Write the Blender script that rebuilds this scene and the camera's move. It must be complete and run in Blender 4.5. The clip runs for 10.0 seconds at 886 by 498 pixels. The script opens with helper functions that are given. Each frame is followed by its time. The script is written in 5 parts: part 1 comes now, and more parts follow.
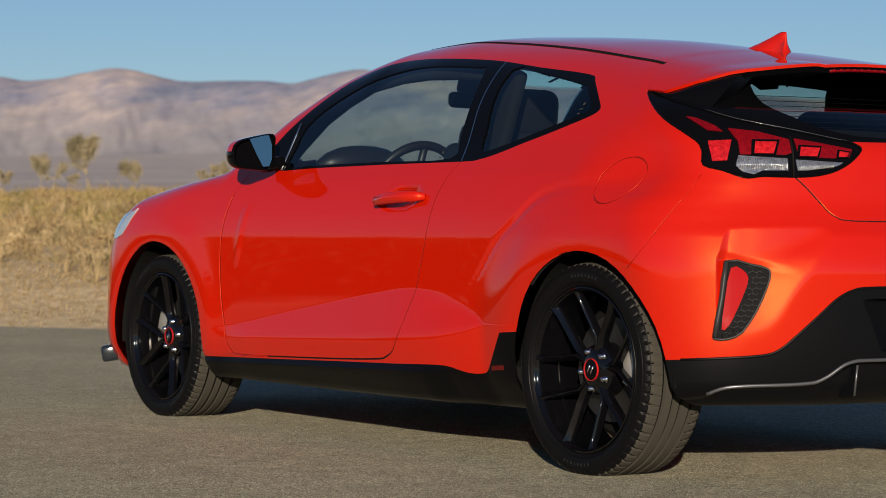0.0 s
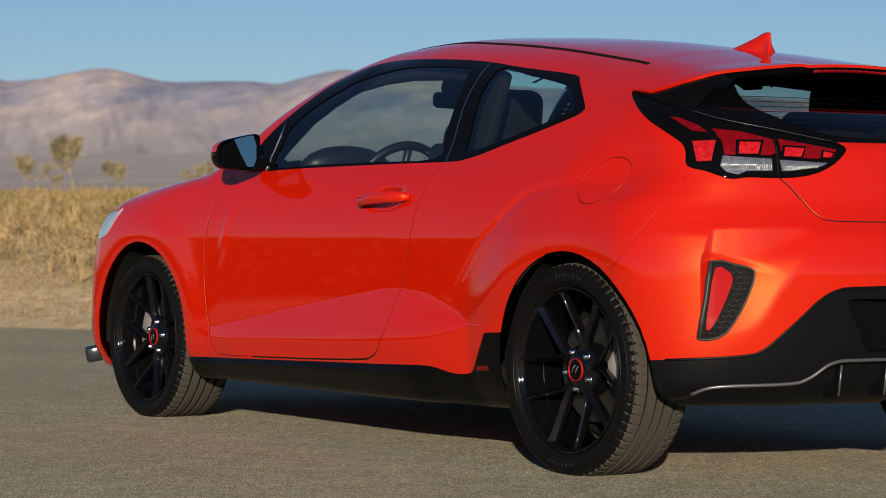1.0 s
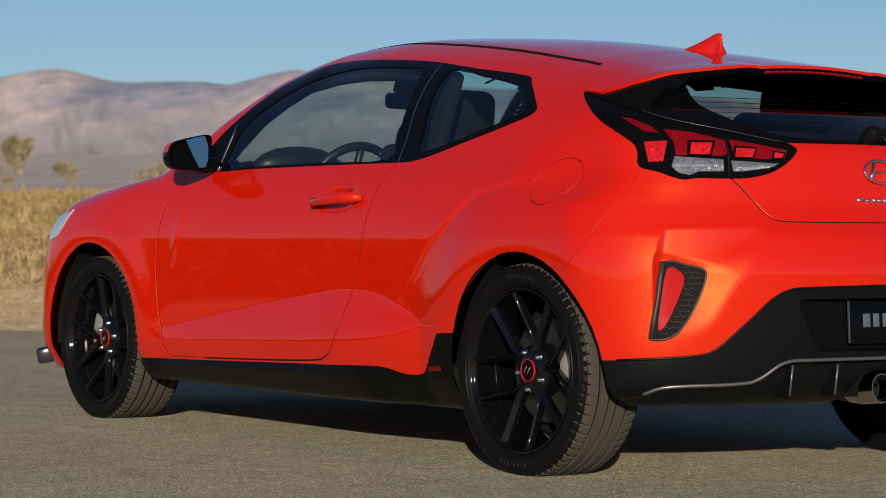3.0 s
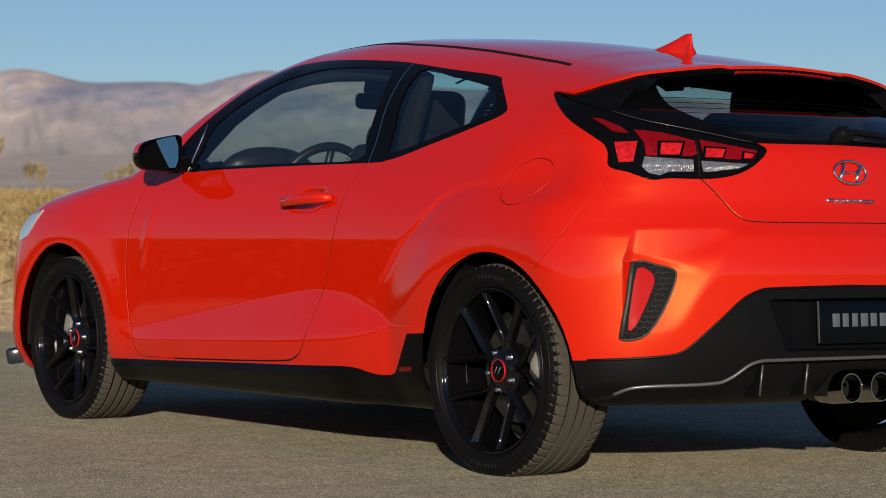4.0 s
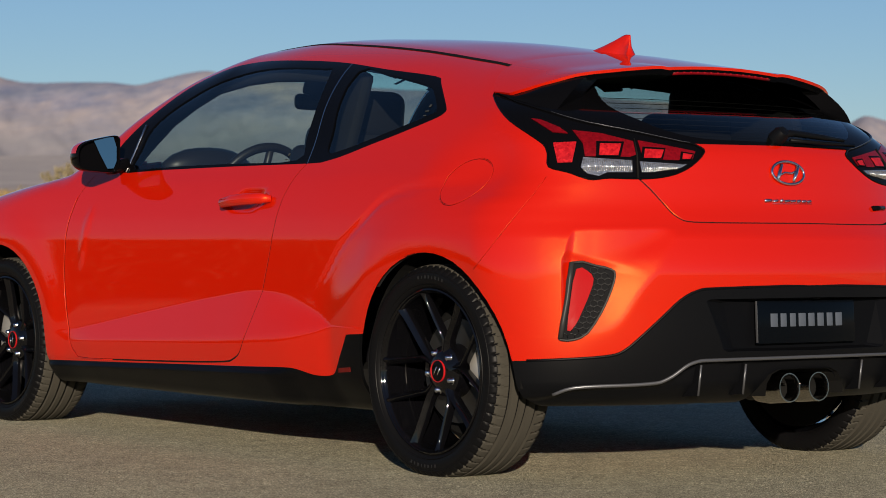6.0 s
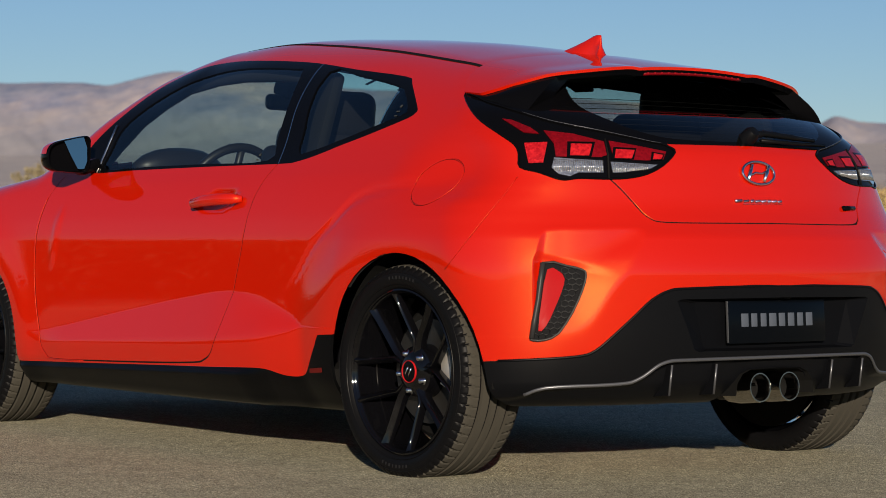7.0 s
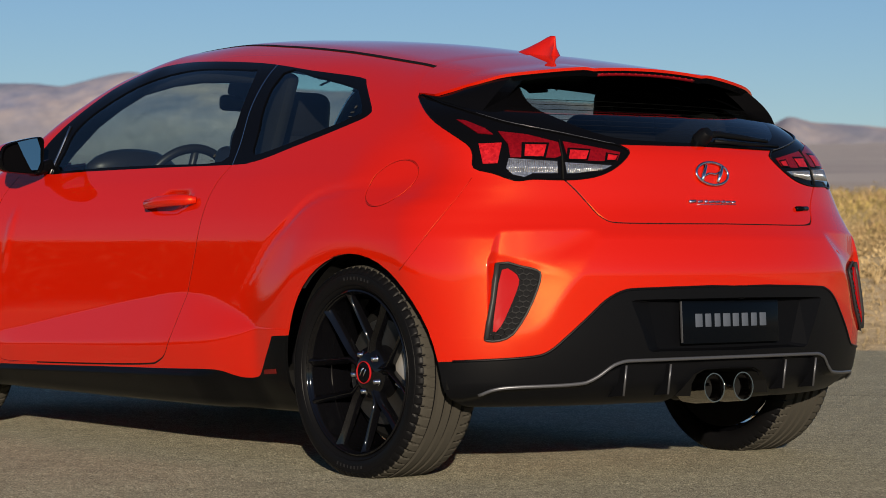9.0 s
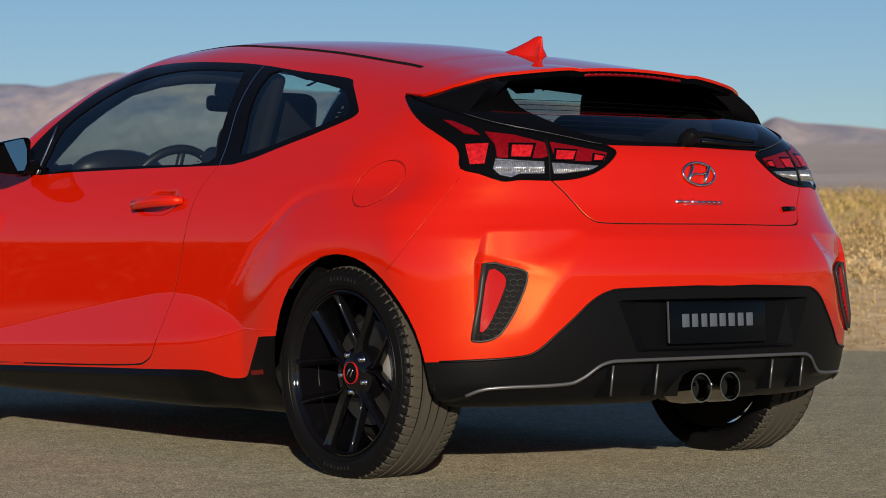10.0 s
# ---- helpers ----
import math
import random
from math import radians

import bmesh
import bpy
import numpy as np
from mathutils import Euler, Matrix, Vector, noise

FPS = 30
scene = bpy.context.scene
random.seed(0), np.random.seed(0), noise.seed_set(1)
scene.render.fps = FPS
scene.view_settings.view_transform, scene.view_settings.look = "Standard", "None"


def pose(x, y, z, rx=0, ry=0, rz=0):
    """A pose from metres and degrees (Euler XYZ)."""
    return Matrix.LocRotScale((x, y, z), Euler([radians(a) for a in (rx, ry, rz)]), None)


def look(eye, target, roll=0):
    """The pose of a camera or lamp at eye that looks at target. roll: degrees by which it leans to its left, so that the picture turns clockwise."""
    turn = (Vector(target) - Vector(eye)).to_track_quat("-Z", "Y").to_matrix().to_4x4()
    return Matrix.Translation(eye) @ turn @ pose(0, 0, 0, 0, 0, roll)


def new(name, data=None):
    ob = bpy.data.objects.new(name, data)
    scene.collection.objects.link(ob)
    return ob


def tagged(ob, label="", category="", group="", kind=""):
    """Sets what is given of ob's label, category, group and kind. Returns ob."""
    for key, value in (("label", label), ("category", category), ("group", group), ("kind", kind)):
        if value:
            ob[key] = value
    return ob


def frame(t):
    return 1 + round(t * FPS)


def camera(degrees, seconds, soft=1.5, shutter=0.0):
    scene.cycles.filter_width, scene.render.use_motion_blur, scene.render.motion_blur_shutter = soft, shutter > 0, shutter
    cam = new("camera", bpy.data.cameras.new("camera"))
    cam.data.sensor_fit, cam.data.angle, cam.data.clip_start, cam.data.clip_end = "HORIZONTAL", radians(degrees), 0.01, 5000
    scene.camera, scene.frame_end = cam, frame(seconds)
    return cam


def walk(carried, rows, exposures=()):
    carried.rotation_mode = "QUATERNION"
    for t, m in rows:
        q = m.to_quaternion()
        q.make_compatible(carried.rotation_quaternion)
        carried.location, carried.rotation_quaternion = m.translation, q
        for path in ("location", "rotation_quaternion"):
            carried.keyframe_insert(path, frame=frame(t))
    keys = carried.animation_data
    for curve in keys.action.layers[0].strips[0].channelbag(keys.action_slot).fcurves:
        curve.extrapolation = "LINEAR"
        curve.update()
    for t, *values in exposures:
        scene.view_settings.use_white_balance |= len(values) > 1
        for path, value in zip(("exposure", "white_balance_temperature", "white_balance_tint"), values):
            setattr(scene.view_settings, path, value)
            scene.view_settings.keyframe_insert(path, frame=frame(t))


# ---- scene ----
# The camera pans on a tripod behind the car's left rear corner.
cam = camera(21.17, 10.0, soft=0.72)
cam.data.dof.use_dof = True
cam.data.dof.focus_distance = 7.6
cam.data.dof.aperture_fstop = 7.5
EYE = (8.159, -5.095, 0.68)
PUPIL = 0.025
# seconds, yaw, pitch, lean
ROWS = [
    (0.0, 55.883, -0.164, -0.444), (0.5, 55.720, -0.159, -0.436), (1.0, 55.511, -0.153, -0.427), (1.5, 55.256, -0.147, -0.417),
    (2.0, 54.976, -0.141, -0.406), (2.5, 54.682, -0.135, -0.394), (4.0, 53.649, -0.118, -0.355), (4.5, 53.276, -0.112, -0.340),
    (5.0, 52.913, -0.106, -0.324), (5.5, 52.549, -0.100, -0.307), (7.0, 51.492, -0.083, -0.253), (7.5, 51.167, -0.077, -0.233),
    (8.0, 50.868, -0.072, -0.212), (8.5, 50.621, -0.066, -0.191), (9.0, 50.398, -0.060, -0.168), (9.5, 50.209, -0.054, -0.145),
    (10.0, 50.083, -0.049, -0.121),
]
walk(cam, [(t, pose(EYE[0] - PUPIL * math.sin(radians(yaw)), EYE[1] + PUPIL * math.cos(radians(yaw)), EYE[2], 90 + pitch, lean, yaw))
           for t, yaw, pitch, lean in ROWS])
scene.view_settings.exposure = 0.7

# ---- light: a low clear sun behind the camera ----
SUN_EL, SUN_DIR = 12.5, Vector((0.80, -0.60, 0.0)).normalized()
world = bpy.data.worlds.new("sky")
scene.world = world
world.use_nodes = True
wn, wl = world.node_tree.nodes, world.node_tree.links
sky = wn.new("ShaderNodeTexSky")
sky.sky_type = 'NISHITA'
sky.sun_disc = False
sky.sun_elevation = radians(SUN_EL)
sky.sun_rotation = math.atan2(SUN_DIR.x, SUN_DIR.y)
sky.air_density, sky.dust_density, sky.ozone_density = 1.0, 0.0, 4.0
sky.altitude = 700
tint = wn.new("ShaderNodeMix")
tint.data_type, tint.blend_type = "RGBA", "MULTIPLY"
tint.inputs[0].default_value, tint.inputs[7].default_value = 1.0, (1.0, 0.955, 1.0, 1)
wl.new(sky.outputs[0], tint.inputs[6])
wl.new(tint.outputs[2], wn["Background"].inputs[0])
wn["Background"].inputs[1].default_value = 0.05
sun = new("sun", bpy.data.lights.new("sun", 'SUN'))
sun.data.energy, sun.data.angle, sun.data.color = 5.0, radians(0.6), (1.0, 0.86, 0.68)
sun.matrix_world = look((30 * SUN_DIR.x, 30 * SUN_DIR.y, 30 * math.tan(radians(SUN_EL))), (0, 0, 0))
# ---- the car's outer form: x rearward from the front axle, y to the car's right, z up ----
def curve(*knots):
    """A smooth curve through (a, b) knots, without overshoot."""
    k = np.array(knots, float)
    xs, ys = k[:, 0], k[:, 1]
    h, d = np.diff(xs), np.diff(ys) / np.diff(xs)
    m = np.zeros(len(xs))
    m[0], m[-1] = d[0], d[-1]
    for i in range(1, len(xs) - 1):
        if d[i - 1] * d[i] > 0:
            a, b = 2 * h[i] + h[i - 1], h[i] + 2 * h[i - 1]
            m[i] = (a + b) / (a / d[i - 1] + b / d[i])

    def at(v):
        v = np.clip(np.asarray(v, float), xs[0], xs[-1])
        i = np.clip(np.searchsorted(xs, v) - 1, 0, len(xs) - 2)
        t = (v - xs[i]) / h[i]
        return ((1 + 2 * t) * (1 - t) ** 2 * ys[i] + t * (1 - t) ** 2 * h[i] * m[i]
                + t * t * (3 - 2 * t) * ys[i + 1] + t * t * (t - 1) * h[i] * m[i + 1])
    return at


def step(a, b, v):
    t = np.clip((v - a) / (b - a), 0, 1)
    return t * t * (3 - 2 * t)


def smax(a, b, k):
    h = np.clip(0.5 + 0.5 * (a - b) / k, 0, 1)
    return b + (a - b) * h + k * h * (1 - h)


plan = curve((-1.0, .76), (-.6, .882), (0, .893), (.5, .884), (1.2, .876), (1.8, .88), (2.65, .898), (3.0, .884), (3.3, .84), (3.6, .77))
upper = curve((.12, -.12), (.2, -.06), (.28, -.013), (.36, -.004), (.48, -.002), (.6, -.0005), (.69, 0), (.75, -.006), (.82, -.024), (.88, -.048), (.94, -.085),
              (1.0, -.122), (1.1, -.172), (1.2, -.228), (1.3, -.283), (1.4, -.36))
spine = curve((-1.0, .5), (-.86, .70), (-.7, .79), (-.5, .845), (-.3, .885), (0, .938), (.2, .972), (.35, 1.047), (.6, 1.212), (.85, 1.335),
              (1.1, 1.394), (1.4, 1.404), (1.7, 1.388), (2.1, 1.352), (2.5, 1.294), (2.9, 1.232), (3.4, 1.15))
tail = curve((.1, 3.1), (.2, 3.22), (.3, 3.33), (.45, 3.355), (.6, 3.36), (.70, 3.335), (.75, 3.30), (.8, 3.27), (.87, 3.25), (.95, 3.225), (1.0, 3.183),
             (1.06, 3.105), (1.12, 2.995), (1.2, 2.845), (1.3, 2.67), (1.4, 2.5))
nose = curve((.1, -.72), (.2, -.84), (.35, -.885), (.55, -.875), (.7, -.82), (.9, -.6))


pocket_out = curve((.30, 1.435), (.36, 1.465), (.42, 1.508), (.487, 1.556), (.566, 1.606), (.637, 1.655), (.701, 1.69), (.76, 1.705))
pocket_in = curve((.39, 1.341), (.42, 1.345), (.52, 1.357), (.63, 1.370), (.735, 1.382))
pocket_n = curve((.30, 2.921), (.36, 2.923), (.42, 2.926), (.487, 2.919), (.566, 2.906), (.637, 2.885), (.701, 2.849), (.76, 2.812))
pocket_top = curve((1.3, 2.905), (1.38, 2.909), (1.46, 2.898), (1.54, 2.880), (1.62, 2.854), (1.70, 2.822), (1.8, 2.78))
trim_line = curve((1.30, .25), (1.348, .261), (1.379, .274), (1.411, .281), (1.642, .293), (1.675, .306), (1.74, .347), (1.773, .354), (2.2, .357))
flare = curve((.4, .355), (.58, .375), (1.12, .455), (1.5, .507), (1.76, .532), (1.93, .522), (2.11, .470), (2.19, .432), (2.3, .43))
flare_low = curve((.4, .31), (.6, .322), (1.2, .334), (1.7, .350), (1.9, .368), (2.1, .405), (2.19, .428), (2.3, .43))
haunch = curve((2.0, .42), (2.15, .575), (2.226, .658), (2.33, .736), (2.414, .798), (2.506, .826), (2.70, .842), (3.1, .842))
tail_corner = curve((.76, 0), (.80, -.008), (.84, -.034), (.89, -.052), (.94, -.038), (.99, -.012), (1.04, .010), (1.08, .014), (1.13, 0), (1.3, 0))
bottom = curve((-1, .17), (2.3, .172), (2.9, .226), (3.4, .226))


edge_x = curve((0, 2.988), (.25, 2.978), (.42, 2.948), (.48, 2.928), (.53, 2.902), (.56, 2.882), (.6, 2.838), (.64, 2.782), (.655, 2.755))
start_x = curve((0, 2.60), (.5, 2.59), (.58, 2.616), (.635, 2.66), (.68, 2.715), (.72, 2.77))


_u = np.linspace(0, 1, 201)
_g = np.cumsum(step(0, .05, _u) * step(1, .72, _u))
crease = lambda u: np.interp(u, _u, _g / _g[-1])


def body(p, tailed=True, detail=True):
    """Below zero inside the car's body, about the distance in metres."""
    x, y, z = p[..., 0], np.abs(p[..., 1]), p[..., 2]
    w = plan(x) + upper(z)
    # lower door swells out below a rising crease
    tall = np.maximum(flare(x) - flare_low(x), .004)
    low = (flare(x) + .002 - z) / (tall + .004)
    blunt = step(1.80, 2.0, x)
    w = w + .25 * tall * ((1 - blunt) * crease(low) + blunt * step(0, 1, low)) * step(.35, .7, x)
    w = w + tail_corner(z) * step(2.55, 2.95, x)
    # sill standing proud under the door
    sill = .250 + .0262 * (x - .35)
    w = w + .020 * step(sill + .004, sill - .022, z) * step(.30, .40, x) * step(2.02, 1.86, x)
    # haunches round the wheels
    rf, rr = np.hypot(x, z - .31), np.hypot(x - 2.68, z - .31)
    w = w + .012 * np.exp(-((rf - .40) / .09) ** 2) + .010 * np.exp(-((rr - .41) / .10) ** 2) * step(.1, .35, z)
    over = (haunch(x) - z) * .75
    w = w + (.018 * step(-.002, .17, over) - .006 * np.exp(-((over + .010) / .013) ** 2) * step(.50, .60, z) * step(2.95, 2.6, x)) * step(2.0, 2.40, x) * step(3.2, 2.9, x) * step(.28, .62, z)
    w = w - .007 * step(2.0, 2.6, x) * step(3.1, 2.8, x)
    w = w + .0042 * np.exp(-((x - .628 + .25 * np.clip(.7 - z, -.1, .1)) / .020) ** 2) * step(.57, .66, z) * step(.83, .76, z)
    side = (y - w) * .93
    ys = y * y
    top = z - (spine(x - .20 * step(1.5, .3, x) * step(-.2, .3, x) * ys) - (.06 + .14 * step(.2, 1.2, x)) * ys)
    slope = 1 - .25 * step(.25, .4, x) * step(1.1, .8, x)
    top = top * slope
    back = (x - (tail(z) - .20 * ys - .22 * ys * ys)) * (1 - .35 * step(.98, 1.04, z))
    front = nose(z) + .30 * ys + .25 * ys * ys - x
    f = smax(side, top, .05 + .13 * step(.5, 1.2, x) + .05 * step(.3, -.2, x))
    if tailed:
        f = smax(f, back, .14)
    f = smax(f, front, .12)
    if detail:
        s = .629 * x - .777 * y
        # pocket: a side facet that falls in from the slanting edge, a top facet under the shoulder, a shallow ledge over the vent
        n = .777 * x + .629 * y
        lip = step(-.045, .025, s - pocket_in(z))
        side_cut = n - (pocket_n(z) - .105 * (s - pocket_out(z)))
        top_cut = n - (pocket_top(s) - .10 * (z - .735))
        cut_in = -smax(-side_cut, -top_cut, .010) - .06 * (1 - lip) - .5 * step(2.95, 2.90, x)
        ledge = .007 * step(.016, -.016, z - .650 + .22 * (s - 1.39)) * step(1.62, 1.48, s) * step(.40, .52, z)
        f = smax(f, cut_in + ledge, .004)
        # the diffuser is set back below its bright line
        f = f + .022 * step(.004, -.010, z - trim_line(s)) * step(2.98, 3.08, x)
        # grip of the door handle
        f = f + .018 * step(1.0, .35, np.hypot((x - 1.655) / .125, (z - .822 - .08 * (x - 1.655)) / .045)) * step(.6, .7, y)
    return smax(f, bottom(x) - z, .03)


def body_normal(p, e=2e-4):
    g = np.stack([body(p + e * a) - body(p - e * a) for a in np.eye(3)], -1)
    return g / np.maximum(np.linalg.norm(g, axis=-1, keepdims=True), 1e-9)


def shoot(origin, way, far=4.0, depth=0.0):
    """Where the rays from inside leave the body."""
    a, b = np.zeros(len(origin)), np.full(len(origin), far)
    for _ in range(34):
        m = (a + b) / 2
        inside = body(origin + way * m[:, None]) < -depth
        a, b = np.where(inside, m, a), np.where(inside, b, m)
    return origin + way * a[:, None]
# ---- materials ----
def material(name, color, rough=0.6, metal=0.0, coat=0.0, spec=0.5):
    m = bpy.data.materials.new(name)
    m.use_nodes = True
    b = m.node_tree.nodes["Principled BSDF"]
    b.inputs["Base Color"].default_value = (*color, 1)
    b.inputs["Roughness"].default_value = rough
    b.inputs["Metallic"].default_value = metal
    b.inputs["Coat Weight"].default_value = coat
    b.inputs["Coat Roughness"].default_value = 0.02
    b.inputs["Specular IOR Level"].default_value = spec
    return m


def node(m, kind, **values):
    n = m.node_tree.nodes.new(kind)
    for key, v in values.items():
        n.inputs[key.replace("_", " ")].default_value = v
    return n


def link(m, a, b):
    m.node_tree.links.new(a, b)


def shader(m):
    return m.node_tree.nodes["Principled BSDF"]


def place(m, kind="Object"):
    return m.node_tree.nodes.new("ShaderNodeTexCoord").outputs[kind]


def mottle(m, scale, stops, detail=6.0, coords=None, target="Base Color", rough=0.55):
    """Colours a material by noise at one scale, through the given (position, colour) stops."""
    n = node(m, "ShaderNodeTexNoise", Scale=scale, Detail=detail, Roughness=rough)
    if coords is not None:
        link(m, coords, n.inputs["Vector"])
    r = m.node_tree.nodes.new("ShaderNodeValToRGB")
    while len(r.color_ramp.elements) < len(stops):
        r.color_ramp.elements.new(0.5)
    for e, (p, c) in zip(r.color_ramp.elements, stops):
        e.position, e.color = p, (*c, 1)
    link(m, n.outputs["Fac"], r.inputs[0])
    if target:
        link(m, r.outputs[0], shader(m).inputs[target])
    return r.outputs[0]


def mix(m, a, b, fac, mode="MIX"):
    n = m.node_tree.nodes.new("ShaderNodeMix")
    n.data_type, n.blend_type = "RGBA", mode
    for v, i in ((fac, 0), (a, 6), (b, 7)):
        if isinstance(v, (int, float)):
            n.inputs[i].default_value = v
        elif isinstance(v, tuple):
            n.inputs[i].default_value = (*v, 1)
        else:
            link(m, v, n.inputs[i])
    return n.outputs[2]


def bump(m, height, strength, distance):
    b = node(m, "ShaderNodeBump", Strength=strength, Distance=distance)
    link(m, height, b.inputs["Height"])
    link(m, b.outputs[0], shader(m).inputs["Normal"])
    return b


# paint: deep red under a clear coat, with flakes that flash orange towards the sun
paint = material("red orange paint", (0.346, 0.0054, 0.0009), 0.5, 0.0, 1.0, 0.0)
shader(paint).inputs["Coat IOR"].default_value = 1.54
flake = node(paint, "ShaderNodeTexNoise", Scale=700.0, Detail=1.0)
link(paint, place(paint), flake.inputs["Vector"])
fb = node(paint, "ShaderNodeBump", Strength=0.40, Distance=0.0008)
link(paint, flake.outputs["Fac"], fb.inputs["Height"])
flash = node(paint, "ShaderNodeBsdfGlossy", Color=(0.0265, 0.0115, 0.0019, 1), Roughness=0.33)
link(paint, fb.outputs[0], flash.inputs["Normal"])
both_l = paint.node_tree.nodes.new("ShaderNodeAddShader")
link(paint, shader(paint).outputs[0], both_l.inputs[0])
link(paint, flash.outputs[0], both_l.inputs[1])
link(paint, both_l.outputs[0], paint.node_tree.nodes["Material Output"].inputs[0])
black_plastic = material("black moulded plastic", (0.0026, 0.0028, 0.0036), 0.40, spec=0.10)
sill_black = material("satin black sill", (0.0014, 0.0015, 0.0019), 0.38, spec=0.12)
gloss_black = material("gloss black", (0.002, 0.002, 0.0025), 0.08, 0.0, 0.0, 0.07)
rubber = material("tyre rubber", (0.0035, 0.0035, 0.004), 0.40, spec=0.06)
tread_rubber = material("dusty tread rubber", (0.038, 0.035, 0.029), 0.85, spec=0.06)
mark_grey = material("faint grey marking", (0.011, 0.011, 0.012), 0.6, spec=0.1)
glass_mark_pale = material("pale etched mark", (0.03, 0.033, 0.033), 0.6, spec=0.1)
seal = material("dark seal", (0.004, 0.004, 0.004), 0.8, spec=0.1)
bright = material("brushed bright trim", (0.55, 0.55, 0.56), 0.25, 1.0)
chrome = material("chrome", (0.7, 0.7, 0.72), 0.08, 1.0)
dark_metal = material("dark steel", (0.16, 0.15, 0.15), 0.35, 1.0)
caliper_metal = material("cast brake metal", (0.55, 0.53, 0.50), 0.45, 0.8)
lamp_black = material("smoked lamp plastic", (0.002, 0.002, 0.0025), 0.05, 0.0, 0.0, 0.07)
lamp_red = material("red lamp lens", (0.085, 0.001, 0.003), 0.3, 0.0, 0.35, 0.05)
lamp_bright_red = material("bright red reflector cell", (0.30, 0.003, 0.008), 0.35, 0.0, 0.35, 0.05)
reflector_red = material("red reflector", (0.24, 0.001, 0.003), 0.3, 0.0, 0.0, 0.03)
bore_dark = material("sooty bore", (0.004, 0.004, 0.004), 0.6)
lamp_clear = material("clear lamp lens", (0.40, 0.40, 0.41), 0.15, 0.85, 1.0)
fabric = material("dark cabin trim", (0.006, 0.006, 0.007), 0.8, spec=0.2)
leather = material("black leather", (0.006, 0.006, 0.0075), 0.42, spec=0.2)
vent_grey = material("dark grey vent plastic", (0.020, 0.020, 0.021), 0.42, spec=0.16)
vent_floor = material("black vent floor", (0.007, 0.007, 0.008), 0.7, spec=0.03)
recess_black = material("black plate recess", (0.002, 0.0022, 0.003), 0.5, spec=0.06)
tip_metal = material("burnished exhaust steel", (0.36, 0.345, 0.33), 0.14, 1.0)
nut_chrome = material("dark chrome nut", (0.45, 0.46, 0.50), 0.12, 1.0)
satin = material("satin grey paint", (0.085, 0.087, 0.097), 0.36, 0.6)
satin_dark = material("satin dark grey", (0.010, 0.013, 0.018), 0.12, 0.0, spec=0.6)
plate_dark = material("dark plate", (0.0012, 0.0018, 0.003), 0.2, spec=0.12)
plate_pale = material("pale plate bars", (0.052, 0.062, 0.082), 0.5, spec=0.2)
badge_red = material("dull red badge", (0.075, 0.006, 0.005), 0.5, spec=0.1)
wheel_black = material("gloss black wheel", (0.002, 0.002, 0.0026), 0.05, 0.0, 0.0, 0.4)
disc_metal = material("brake disc", (0.12, 0.115, 0.11), 0.45, 1.0)
headlamp_glass = material("headlamp lens", (0.35, 0.40, 0.45), 0.1, 0.3, 1.0)
red_ring = material("red ring", (0.28, 0.006, 0.008), 0.3)

for cell_m, lo_c, hi_c in ((lamp_bright_red, (.17, .002, .005), (.38, .010, .014)), (lamp_red, (.08, .001, .003), (.14, .002, .005)), (lamp_clear, (.24, .24, .245), (.56, .56, .57))):
    facet = node(cell_m, "ShaderNodeTexVoronoi", Scale=170.0)
    link(cell_m, place(cell_m), facet.inputs["Vector"])
    link(cell_m, mix(cell_m, lo_c, hi_c, facet.outputs["Color"]), shader(cell_m).inputs["Base Color"])
    bump(cell_m, facet.outputs["Distance"], .18, .002)

# asphalt: pale worn aggregate with darker pores, stains and a fine relief
asphalt = material("asphalt", (0.28, 0.26, 0.21), 0.9, spec=0.1)
co = place(asphalt)
grain = mottle(asphalt, 150.0, [(.32, (.04, .037, .027)), (.45, (.28, .262, .188)), (.57, (.40, .374, .274)), (.70, (.82, .77, .59))], 2.0, co, None, rough=.8)
patchy = mottle(asphalt, .55, [(.3, (.80, .80, .80)), (.7, (1.0, 1.0, 1.0))], 5.0, co, None)
chips = mottle(asphalt, 46.0, [(.36, (.72, .71, .69)), (.52, (1.0, 1.0, 1.0)), (.68, (1.3, 1.29, 1.27))], 3.0, co, None, rough=.75)
streak = mottle(asphalt, 7.0, [(.35, (.88, .88, .88)), (.65, (1.06, 1.05, 1.03))], 4.0, co, None)
link(asphalt, mix(asphalt, mix(asphalt, mix(asphalt, grain, chips, 1.0, "MULTIPLY"), patchy, 1.0, "MULTIPLY"), streak, 1.0, "MULTIPLY"), shader(asphalt).inputs["Base Color"])
relief = node(asphalt, "ShaderNodeTexNoise", Scale=110.0, Detail=4.0, Roughness=0.7)
link(asphalt, co, relief.inputs["Vector"])
bump(asphalt, relief.outputs["Fac"], 0.75, 0.010)

tar = material("tar in cracks", (0.05, 0.045, 0.04), 0.9, spec=0.1)
soil = material("dry soil", (0.36, 0.29, 0.21), 0.95, spec=0.1)
co = place(soil)
broad = mottle(soil, .22, [(.35, (.45, .345, .215)), (.65, (.56, .45, .30))], 6.0, co, None)
fine = mottle(soil, 6.0, [(.3, (.72, .70, .66)), (.7, (1.1, 1.1, 1.1))], 8.0, co, None)
# soil fades to lavender grey with distance: aerial haze put into the colour
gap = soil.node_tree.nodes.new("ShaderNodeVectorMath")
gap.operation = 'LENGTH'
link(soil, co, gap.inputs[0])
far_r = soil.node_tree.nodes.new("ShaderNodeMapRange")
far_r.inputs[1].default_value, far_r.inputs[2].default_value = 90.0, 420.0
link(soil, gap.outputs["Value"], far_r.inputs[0])
